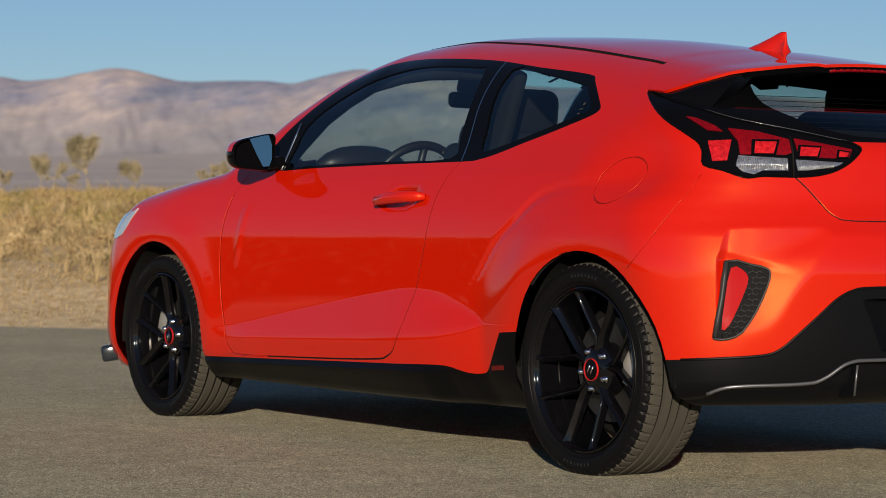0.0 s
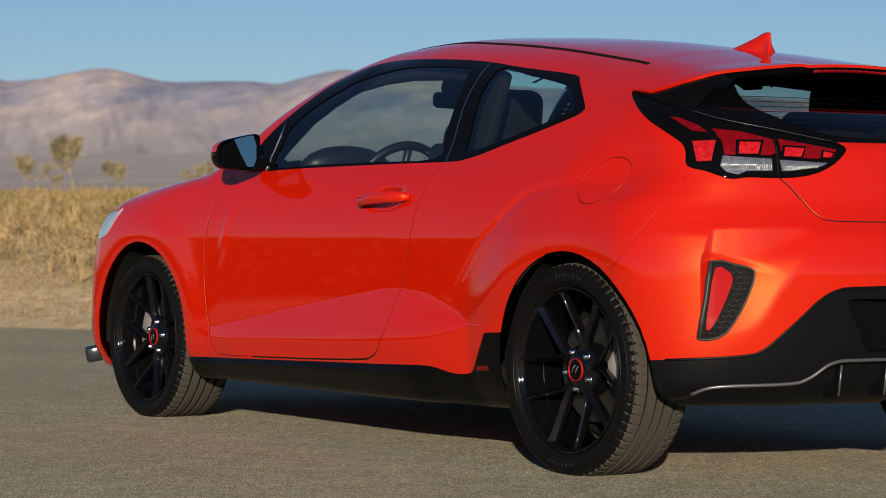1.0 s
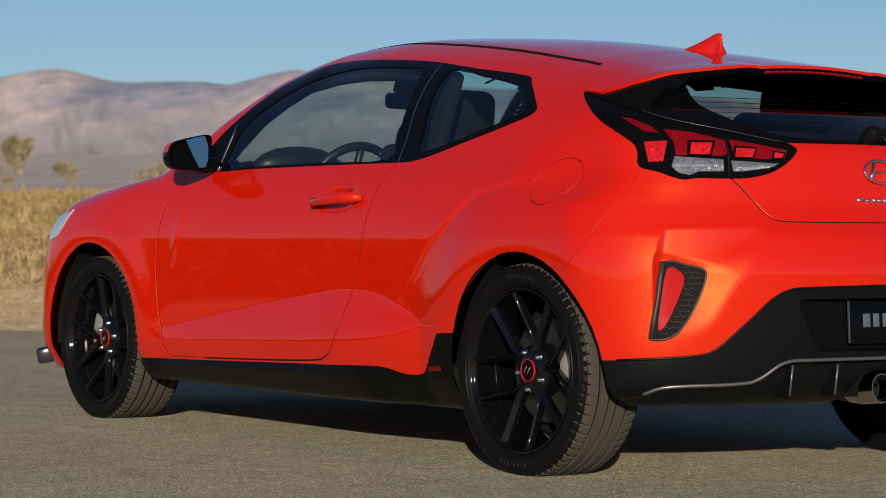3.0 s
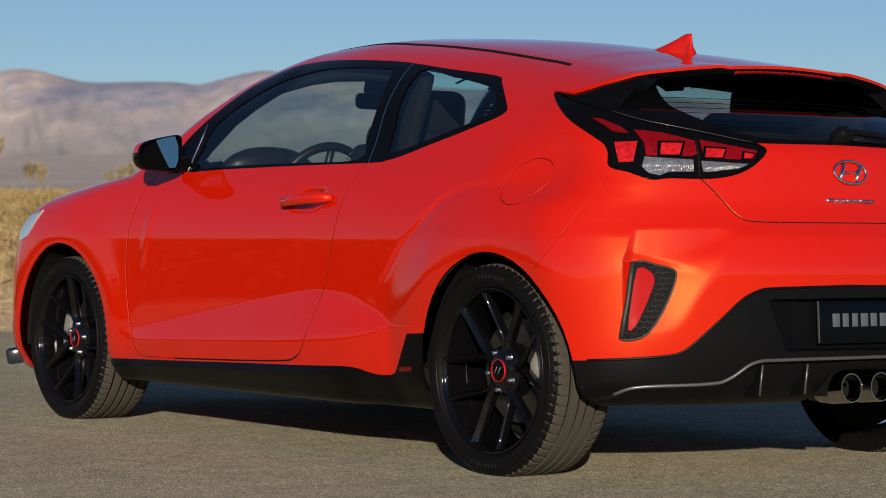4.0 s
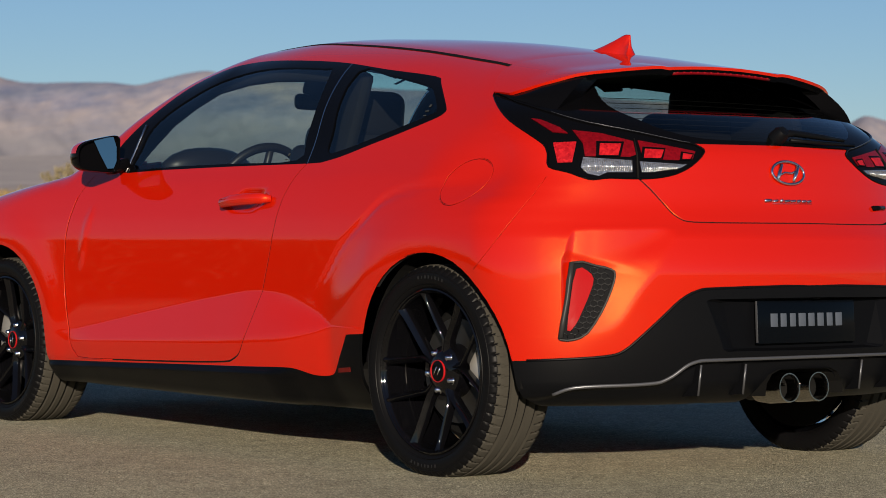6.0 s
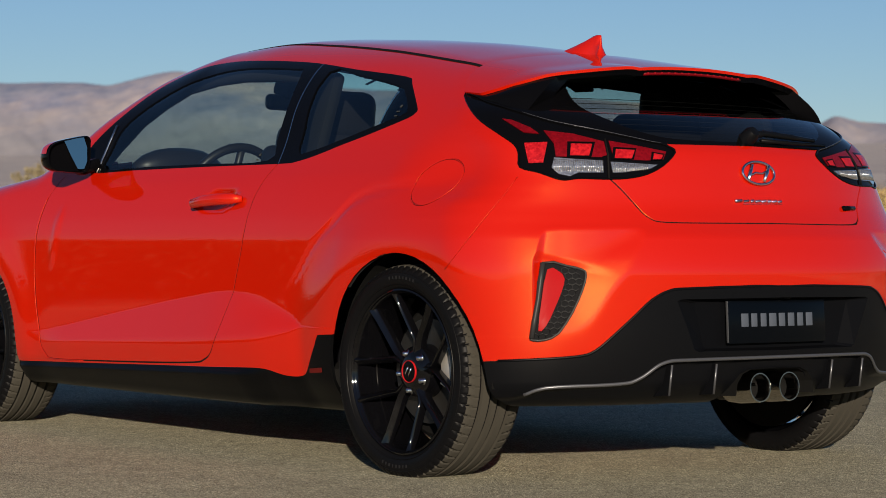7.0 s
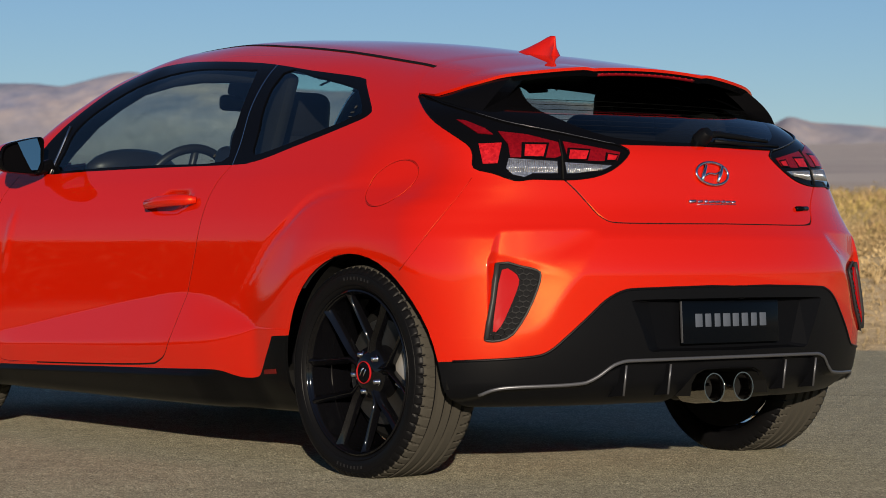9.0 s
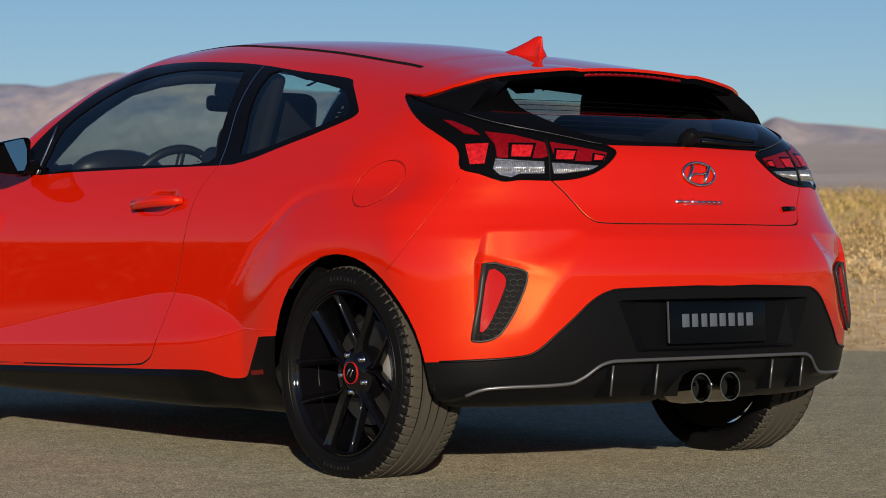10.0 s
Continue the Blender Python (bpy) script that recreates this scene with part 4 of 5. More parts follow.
grid[:, 2] = lo
gn = np.stack([body(grid + 2e-4 * e, False, False) - body(grid - 2e-4 * e, False, False) for e in np.eye(3)], -1)
gn /= np.linalg.norm(gn, axis=1, keepdims=True)
along = np.tile(np.linspace(0, 1, nx), ny)
flick = .006 * step(.55, 1.0, along) * step(.235, .262, np.abs(grid[:, 1])) * step(.64, .52, np.abs(grid[:, 1]))
top = grid + gn * .004 + np.array((0, 0, 1)) * flick[:, None]
mid_s = top - gn * .009
thick = .011 + .014 * np.sin(np.clip(along, 0, 1) * math.pi * .5)
under = top - gn * thick[:, None]
under[:, 0] -= .010 * (along > .97)
k = ny * nx
f = []
for a in range(ny - 1):
    for b in range(nx - 1):
        i = a * nx + b
        f.append([i, i + 1, i + nx + 1, i + nx])
top_faces = [q[::-1] for q in f]
edges_ = [a * nx + nx - 1 for a in range(ny)], list(range(nx)), list(range((ny - 1) * nx, ny * nx))
rim_f = [[p, q, q + k, p + k] for row in edges_ for p, q in zip(row[:-1], row[1:])]


def spoiler_skin(name, a, b, faces, mat):
    me = mesh_from(name, np.concatenate([a, b]), faces, mat)
    me.set_sharp_from_angle(angle=radians(40))
    return new(name, me)


spoiler = spoiler_skin("spoiler", top, mid_s, top_faces + rim_f, paint)
spoiler.parent = car
under2 = spoiler_skin("underside", mid_s, under, rim_f + [[q + k for q in g] for g in f], gloss_black)
under2.parent = spoiler
# black fins that close the gap between the spoiler's ends and the glass
FIN_EDGE = np.array([(2.700, .648, 1.130), (2.772, .643, 1.124), (2.838, .600, 1.148), (2.882, .560, 1.162), (2.902, .530, 1.170), (2.918, .505, 1.175)])
FIN_FOOT = np.array([(2.700, .650, 1.124), (2.772, .655, 1.100), (2.835, .652, 1.088), (2.872, .646, 1.078), (2.900, .640, 1.070), (2.925, .630, 1.062)])
for sg in (-1, 1):
    rows_ = [FIN_EDGE * (1 - w) + FIN_FOOT * w + np.array((.012, .012, 0)) * math.sin(math.pi * w) for w in np.linspace(0, 1, 7)]
    outer_ = np.array(rows_)
    shift = np.array((-.030, -.075, -.002)) * np.linspace(.1, 1, 6)[None, :, None]
    V_ = np.concatenate([outer_.reshape(-1, 3), (outer_ + shift).reshape(-1, 3)]) * (1, sg, 1)
    F_ = [[r * 6 + c, r * 6 + c + 1, r * 6 + c + 7, r * 6 + c + 6] for r in range(6) for c in range(5)]
    F_ += [[q + 42 for q in g[::-1]] for g in F_] + [[r * 6 + 5, r * 6 + 47, r * 6 + 53, r * 6 + 11] for r in range(6)]
    b = bmesh.new()
    vs_ = [b.verts.new(q) for q in V_]
    for g in F_:
        b.faces.new([vs_[q] for q in g])
    bmesh.ops.recalc_face_normals(b, faces=b.faces)
    side_fin = part("side_fin", b, gloss_black, spoiler, "gloss black fin beside the rear window")
    side_fin.data.set_sharp_from_angle(angle=radians(40))
# brake light strip under the trailing edge
for t in np.linspace(-1, 1, 15):
    yy = .19 * t
    j = int(np.argmin(np.abs(np.array([c[0][1] for c in cols]) - yy)))
    e = under[j * nx + nx - 2]
    box("brake_light_cell", (.005, .006, .005), lamp_bright_red, spoiler, pose(e[0] + .012, yy, e[2] + .004), .001)
tube("brake_light", [(under[j * nx + nx - 2][0] + .006, c[0][1], under[j * nx + nx - 2][2] + .004) for j, c in enumerate(cols) if abs(c[0][1]) < .22], .0065, lamp_red, spoiler,
     label="dark red brake light strip")

# shark-fin aerial
b = bmesh.new()
prof = [(0, 0, .033), (.03, .012, .035), (.07, .03, .033), (.11, .049, .026), (.138, .063, .015), (.155, .0685, .008), (.176, .069, .006), (.1775, .055, .010), (.180, .035, .018), (.186, .015, .025), (.196, 0, .030)]
fin_rows = []
for (px, pz, hw) in prof:
    fin_rows.append([(px, hw * c, s) for c, s in ((-1, 0), (-.8, pz * .45), (-.35, pz * .9), (0, pz), (.35, pz * .9), (.8, pz * .45), (1, 0))])
vv = [[b.verts.new(q) for q in r] for r in fin_rows]
for r0, r1 in zip(vv[:-1], vv[1:]):
    for i in range(6):
        b.faces.new((r0[i], r0[i + 1], r1[i + 1], r1[i]))
bmesh.ops.remove_doubles(b, verts=b.verts, dist=1e-4)
bmesh.ops.recalc_face_normals(b, faces=b.faces)
fin = part("shark_fin_aerial", b, paint, car, "red shark-fin aerial", True, pose(2.375, 0, 1.305, 0, 7.5, 0))
box("gasket", (.205, .074, .008), seal, fin, pose(.098, 0, -.001), .003)

# ---- tail lamps ----
CELLS = [
    ("red_lens", [(1.285, 1.046), (1.312, 1.042), (1.365, 1.018), (1.388, 1.000), (1.345, 1.004)], lamp_red),
    ("red_lens", [(1.346, .972), (1.412, .975), (1.399, .916), (1.358, .914)], lamp_bright_red),
    ("red_lens", [(1.402, 1.009), (1.485, 1.0), (1.574, .978), (1.581, .939), (1.564, .933), (1.435, .933), (1.43, .97)], lamp_red),
    ("red_lens", [(1.588, .981), (1.665, .969), (1.757, .953), (1.747, .929), (1.697, .926), (1.602, .928)], lamp_red),
    ("clear_lens", [(1.431, .930), (1.50, .926), (1.570, .923), (1.571, .889), (1.499, .888), (1.474, .877), (1.442, .884), (1.423, .902)], lamp_clear),
    ("clear_lens", [(1.592, .920), (1.66, .917), (1.73, .914), (1.71, .903), (1.629, .89), (1.598, .889)], lamp_clear),
]
DARK_CELLS = [[(1.468, .976), (1.548, .976), (1.536, .932), (1.466, .932)], [(1.600, .962), (1.668, .960), (1.659, .927), (1.595, .927)],
              [(1.713, .951), (1.752, .946), (1.744, .927), (1.709, .926)]]
BRIGHT_CELLS = [[(1.478, .969), (1.539, .969), (1.529, .936), (1.475, .936)], [(1.607, .956), (1.662, .954), (1.653, .930), (1.603, .930)],
                [(1.719, .946), (1.747, .942), (1.740, .930), (1.716, .929)]]
for lamp, fl in zip(lamps, (False, True)):
    for name, poly, mat in CELLS:
        patch(name, poly, mat, lamp, proud=.0012, rim=.003, flip=fl, rounded=1, label="clear ribbed lens" if name == "clear_lens" else "red lens")
    for poly in DARK_CELLS:
        patch("cell_frame", poly, lamp_black, lamp, proud=.0022, rim=.002, flip=fl, rounded=1)
    for poly in BRIGHT_CELLS:
        patch("reflector_cell", poly, lamp_bright_red, lamp, proud=.0034, rim=.002, flip=fl, rounded=1)
    # fine upright ribs of the clear lenses
    for s in np.concatenate([np.arange(1.432, 1.57, .0065), np.arange(1.602, 1.70, .0065)]):
        c, _ = drop([(s, .926 - .02 * (s - 1.43) - .006 * (s > 1.59)), (s, .891 + .1 * max(s - 1.63, 0))], CORNER, -.0018)
        tube("lens_rib", c * ((1, -1, 1) if fl else 1), .0016, lamp_clear, lamp, 5)
    # bright hairline where the hatch meets the lamp
    c, _ = drop(GLASS_LOW[6:22], CORNER, -.003)
    tube("edge_trim", c * ((1, -1, 1) if fl else 1), .0009, satin, lamp, 5)
    c, _ = drop(LAMP, CORNER, -.0005)
    tube("lamp_rim", c * ((1, -1, 1) if fl else 1), .0032, lamp_black, lamp, 6, closed=True)
    c, _ = drop([(1.577, .985), (1.584, .94), (1.586, .872)], CORNER, -.002)
    tube("lamp_split", c * ((1, -1, 1) if fl else 1), .003, seal, lamp, 5)

# ---- rear bumper vents with reflectors ----
VENT = [(1.392, .632), (1.463, .625), (1.507, .614), (1.517, .598), (1.507, .559), (1.479, .496), (1.44, .438), (1.403, .42), (1.369, .419), (1.363, .433), (1.376, .519)]
for fl in (False, True):
    vent = patch("bumper_vent", VENT, vent_floor, car, proud=.004, rings=6, rim=.02, flip=fl, label="grey honeycomb bumper vent with red reflector")
    patch("reflector", [(1.408, .614), (1.439, .609), (1.456, .587), (1.447, .551), (1.424, .496), (1.405, .458), (1.384, .445), (1.392, .53)], reflector_red, vent, proud=.010, rim=.01,
          flip=fl, label="red reflector")
    c, _ = drop([(1.394, .632), (1.388, .59), (1.380, .53), (1.372, .47), (1.366, .424)], CORNER, -.010)
    tube("upright_bar", c * ((1, -1, 1) if fl else 1), .0075, vent_grey, vent, 8)
    for q in (.46, .50, .54, .58):
        c, _ = drop([(1.366 + .1 * (q - .424), q), (1.374 + .1 * (q - .424), q + .006)], CORNER, -.012)
        tube("bar_notch", c * ((1, -1, 1) if fl else 1), .0035, vent_grey, vent, 6)
    # honeycomb cells as raised ridges
    vp = np.array(VENT)
    for r in range(14):
        for cidx in range(9):
            q = np.array((1.375 + cidx * .0205 + (.01025 if r % 2 else 0), .428 + r * .0152))
            hexa = [(q[0] + .0112 * math.cos(a), q[1] + .0098 * math.sin(a)) for a in np.radians(np.arange(30, 390, 60))]
            if inside(vp, np.array([q]))[0] and not inside(np.array([(1.40, .625), (1.445, .615), (1.465, .587), (1.455, .551), (1.43, .49), (1.408, .448), (1.37, .43)]), np.array([q]))[0] and line_gap(loop(vp), np.array([q]))[0] > .008:
                c, _ = drop(hexa, CORNER, -.006)
                tube("honeycomb_cell", c * ((1, -1, 1) if fl else 1), .0017, vent_grey, vent, 4, closed=True)
    c, _ = drop(loop(smooth_line(VENT, 2, True)), CORNER, -.006)
    tube("vent_frame", c * ((1, -1, 1) if fl else 1), .0035, vent_grey, vent, 6)

# ---- bright line, fins, plate and exhaust of the lower bumper ----
lower = lowers[0]
line = np.array([(s, float(trim_line(s)) + .004) for s in np.concatenate([np.linspace(1.345, 1.80, 40), np.linspace(1.83, 2.09, 8)])])
c, _ = drop(line, CORNER, -.001)
c = c[c[:, 1] < -.01]
tube("bright_line", np.concatenate([c, (c * (1, -1, 1))[::-1]]), .0048, satin, lower, 8, label="satin grey line along the diffuser", squash=(.8, 1.1))
# black rounded edge over the cut, also drawing its thin shadow line
edge_c, _ = drop(DARK[DARK[:, 0] > 1.24], CORNER, .0005)
edge_c = edge_c[edge_c[:, 1] < -.01]
tube("bumper_lip", np.concatenate([edge_c, (edge_c * (1, -1, 1))[::-1]]), .0042, black_plastic, lower, 8)
for yy in (.243, .400):
    for sg in (-1, 1):
        b = bmesh.new()
        x0 = 3.335 - .20 * yy * yy
        tri = [(x0 - .06, .348), (x0 - .004, .345), (x0 - .016, .258), (x0 - .075, .252)]
        for o in (-.0035, .0035):
            b.faces.new([b.verts.new((q[0], sg * yy + o, q[1])) for q in tri])
        bmesh.ops.bridge_loops(b, edges=list(b.edges))
        bmesh.ops.recalc_face_normals(b, faces=b.faces)
        fin_ob = part("diffuser_fin", b, black_plastic, lower, smooth=False)
        tube("fin_edge", [(x0 - .002, sg * yy, .345), (x0 - .014, sg * yy, .258)], .0035, satin, fin_ob, 6)

# recess of the number plate: sloping walls round a flat back
half_r = RECESS[1:5]
ring_yz = np.concatenate([[(0, .534)], half_r, [(0, .379)], (half_r * (-1, 1))[::-1]])
outer, _ = drop(ring_yz, REAR)
inner = np.stack([np.full(len(ring_yz), 3.305), ring_yz[:, 0] * np.where(ring_yz[:, 1] > .45, .80, .84), .457 + (ring_yz[:, 1] - .457) * .90], 1)
kk = len(ring_yz)
b = bmesh.new()
vo, vi = [b.verts.new(q) for q in outer], [b.verts.new(q) for q in inner]
for i in range(kk):
    b.faces.new((vo[i], vo[(i + 1) % kk], vi[(i + 1) % kk], vi[i]))
b.faces.new(vi)
bmesh.ops.recalc_face_normals(b, faces=b.faces)
recess = part("plate_recess", b, recess_black, lower, "", False)
plate = box("number_plate", (.008, .41, .127), plate_dark, lower, pose(3.322, 0, .464, 0, -3, 0), .003, "dark plate with pale bars for its writing")
for yy, w in zip(np.linspace(-.135, .135, 8), (.036, .030, .029, .037, .032, .033, .030, .034)):
    box("writing_bar", (.003, w * .80, .039), plate_pale, plate, pose(.005, yy, .004), .0015)
box("plate_edge", (.008, .002, .12), satin, plate, pose(.003, -.205, 0), .001)
box("plate_lamp", (.03, .03, .012), gloss_black, lower, pose(3.335, .02, .535), .004)

exhaust = new("exhaust")
exhaust.parent = car
for sg in (-1, 1):
    yy = sg * .061
    lathe("exhaust_tip", [(.040, -.12), (.0455, -.075), (.0440, -.03), (.0435, -.012), (.0440, -.005), (.0425, .001), (.0395, .001), (.0375, -.004), (.0365, -.02), (.0355, -.11)], tip_metal, exhaust,
          pose(3.318, yy, .271, 0, 86, 0), 48, "polished steel exhaust tip", 50)
    lathe("exhaust_bore", [(.0362, -.045), (.034, -.16), (.0, -.165)], bore_dark, exhaust, pose(3.318, yy, .271, 0, 86, 0), 32)
box("tip_bridge", (.08, .06, .026), tip_metal, exhaust, pose(3.235, 0, .278), .016, segments=3)
# dark vault round the tips
b = bmesh.new()
arch_yz = [(-.162, .250), (-.157, .285), (-.137, .312), (-.105, .325), (0, .328), (.105, .325), (.137, .312), (.157, .285), (.162, .250)]
v0, v1 = [b.verts.new((3.325 - .2 * q[0] ** 2, *q)) for q in arch_yz], [b.verts.new((3.12, q[0] * .9, q[1] - .01)) for q in arch_yz]
for k9 in range(len(arch_yz) - 1):
    b.faces.new((v0[k9], v0[k9 + 1], v1[k9 + 1], v1[k9]))
b.faces.new(v1)
part("exhaust_surround", b, seal, exhaust, "", False)
tube("silencer", [(3.02, -.45, .305), (3.02, .45, .305)], .075, seal, exhaust, 20)

# ---- badges of the hatch ----
hatch = hatches[0]
ring = [(math.cos(a), math.sin(a)) for a in np.linspace(0, 2 * math.pi, 40, endpoint=False)]
c, _ = drop([(.066 * a, .896 + .0335 * b_) for a, b_ in ring], REAR, -.006)
badge = tube("badge", c, .0042, chrome, hatch, 8, "chrome oval badge", closed=True)
for pts_, rad_ in (([(-.050, .8725), (-.036, .897), (-.020, .921)], (.0070, .0078, .0060)), ([(.016, .871), (.033, .896), (.047, .9195)], (.0060, .0078, .0070)),
                   ([(-.040, .887), (-.015, .897), (.012, .895), (.038, .905)], (.003, .0055, .0055, .003))):
    c, _ = drop(pts_, REAR, -.005)
    tube("badge_bar", c, rad_, chrome, badge, 8, squash=(1, .6))
for yy, w, tall_ in zip((-.101, -.070, -.047, -.023, .002, .025, .047, .070), (.026, .019, .010, .021, .019, .013, .018, .016), (.0055, .0042, .0055, .0042, .0042, .005, .0042, .0042)):
    c, _ = drop([(yy - w / 2, .8125), (yy + w / 2, .8145)], REAR, -.002)
    tube("letter_bar", c, tall_, nut_chrome, hatch, 6)
c, _ = drop([(-.085, .8045), (.080, .8065)], REAR, -.002)
tube("letter_bar", c, .0012, nut_chrome, hatch, 6)
c, _ = drop([(.375, .797), (.44, .799)], REAR, -.003)
tube("trim_badge", c, .008, gloss_black, hatch, 8)

# ---- rear wiper ----
arm, _ = drop([(.02, .998), (.08, 1.004), (.20, .996), (.30, .990)], REAR, -.020)
wiper = tube("rear_wiper", arm, [.012, .010, .009, .006], black_plastic, car, 8, "black rear wiper parked on the glass")
hub_c, _ = drop([(.02, 1.0)], REAR, -.012)
lathe("wiper_hub", [(0, .028), (.016, .026), (.024, .012), (.026, -.02)], black_plastic, wiper, Matrix.Translation(hub_c[0]) @ pose(0, 0, 0, 0, 55, 0), 20)
c, _ = drop([(.06, .990), (.20, .985), (.36, .984)], REAR, -.010)
tube("wiper_blade", c, .006, rubber, wiper, 6)

# ---- door furniture ----
for door, fl in zip(doors, (1, -1)):
    g = np.array([(1.515, .806), (1.55, .815), (1.62, .822), (1.70, .826), (1.77, .827), (1.80, .826)])
    c, nn = drop(g, SIDE, 0)
    base, _ = drop([(1.515, .806), (1.80, .826)], SIDE, 0)
    lift = np.interp(g[:, 0], (1.515, 1.55, 1.65, 1.76, 1.80), (.0, .030, .036, .030, .004))
    straight = base[0] + (g[:, :1] - 1.515) / .285 * (base[1] - base[0])
    c = np.stack([g[:, 0], straight[:, 1] - lift, g[:, 1]], 1) * (1, fl, 1)
    tube("door_handle", c, [.009, .014, .016, .0165, .015, .009], paint, door, 12, squash=(.75, 1.15))
for door in doors[:1]:
    # mirror housing: a blunt wedge, lofted forward from its rear rim, with the glass set into it
    RIM = smooth_line([(-.116, -.033), (-.117, .008), (-.092, .032), (-.031, .047), (.045, .060), (.066, .050), (.067, .030), (.066, -.012), (.059, -.046), (.036, -.061), (-.046, -.059), (-.092, -.054)], 4, True)
    RIM = RIM * np.array((.93, 1.10)) + np.array((.002, -.003))
    mid_r = np.array((-.02, -.002))

    def loft(name, layers, mat, parent, keep=None, close=True, label=""):
        b = bmesh.new()
        rings = [[b.verts.new((px, *q)) for q in (RIM - mid_r) * k9 + mid_r + np.array(off)] for px, k9, off in layers]
        n_r = len(RIM)
        for r0, r1 in zip(rings[:-1], rings[1:]):
            for i in range(n_r):
                if keep is None or keep(r0[i].co):
                    b.faces.new((r0[i], r0[(i + 1) % n_r], r1[(i + 1) % n_r], r1[i]))
        if close:
            b.faces.new(rings[-1])
        for v in [v for v in b.verts if not v.link_faces]:
            b.verts.remove(v)
        bmesh.ops.recalc_face_normals(b, faces=b.faces)
        return part(name, b, mat, parent, label)

    FORM = [(.034, .98, (0, 0)), (.026, 1.0, (0, 0)), (-.010, .99, (.002, 0)), (-.040, .90, (.004, 0)), (-.062, .74, (.008, .002)), (-.076, .52, (.012, .003)), (-.083, .26, (.014, .003))]
    mir = loft("door_mirror", [(-.012, .90, (0, 0)), (.034, .93, (0, 0))] + FORM, gloss_black, door, label="gloss black door mirror with a red cap")
    mir.matrix_basis = pose(.765, -.896, 1.000)
    mir.data.set_sharp_from_angle(angle=radians(50))
    loft("mirror_cap", [(px, k9 * 1.02, off) for px, k9, off in FORM[1:]], paint, mir, lambda q: q.z > -.012 and q.y < -.01, False, "red painted mirror cap")
    # black face standing in for the dark part of the mirror's reflection
    b = bmesh.new()
    b.faces.new([b.verts.new((.014, *q)) for q in (RIM - mid_r) * .905 + mid_r])
    part("mirror_backing", b, gloss_black, mir, "", False)
    # pane cut to the outline of the bright sky reflection
    b = bmesh.new()
    pane = smooth_line([(-.031, .044), (.010, .052), (.043, .055), (.054, .020), (.053, -.030), (.042, -.056), (.019, -.058), (-.006, -.010)], 1, True)
    b.faces.new([b.verts.new((.024, *q)) for q in pane])
    part("mirror_glass", b, mirror_glass, mir, "mirror glass cut to its bright reflection", False, pose(0, 0, 0, 0, -4, -11))
    box("mirror_foot", (.07, .085, .045), gloss_black, mir, pose(-.01, .075, -.045, 18, 0, 0), .015, segments=3)
    c, _ = drop([(.769, 1.103), (.772, 1.056), (.773, 1.014), (.779, .971), (.788, .932)], SIDE, -.003)
    tube("quarter_bar", c, .0045, bright, door, 6, "bright bar ahead of the window")

# ---- etched marks and heating wires of the glass ----
for x0, z0 in ((1.775, .968), (2.432, 1.10)):
    for k3, w3 in ((0, .008), (1, .016), (2, .013)):
        patch("glass_mark", [(x0 - w3 / 2, z0 - .014 * k3), (x0 + w3 / 2, z0 - .014 * k3), (x0 + w3 / 2, z0 - .014 * k3 + (.008 if k3 == 0 else .003)), (x0 - w3 / 2, z0 - .014 * k3 + (.008 if k3 == 0 else .003))],
              glass_mark_pale, car, SIDE, -.002, 2, .001, rounded=1)
for zz in np.linspace(1.005, 1.12, 8):
    c, _ = drop([(q, zz) for q in np.linspace(-.46, .46, 13)], REAR, .006)
    tube("heating_wire", c, .0009, seal, car, 4)

# ---- sill lettering block and bumper seams ----
for sk, fl in zip(skirts, (False, True)):
    patch("sill_badge", [(2.222, .303), (2.285, .308), (2.284, .294), (2.218, .289)], badge_red, sk, SIDE, .003, 3, .004, flip=fl, rounded=1)

# ---- wheels ----
R, W = .3145, .225


def tread(r, a):
    """Cuts the cross grooves into the shoulders."""
    ph = (a / (2 * math.pi) * 66) % 1
    k = r.shape[1]
    out = r.copy()
    for j in range(k):
        if tyre_profile[j][2]:
            out[:, j] -= .0055 * ((ph + tyre_profile[j][2] * .25) % 1 < .20)
    return out


half = [(.243, .098, 0), (.250, .1065, 0), (.262, .1125, 0), (.280, .1145, 0), (.294, .112, 0), (.303, .1055, 1), (.309, .097, 1.3), (.312, .088, 1.6), (.3132, .076, 2),
        (.3136, .0605, 0), (.3040, .0595, 0), (.3040, .0480, 0), (.3143, .0470, 0), (.3145, .034, 0), (.3145, .0220, 0), (.3045, .0210, 0), (.3045, .0095, 0), (.3145, .0085, 0)]
tyre_profile = [(r, z, w) for r, z, w in half] + [(r, -z, w) for r, z, w in half[::-1]]


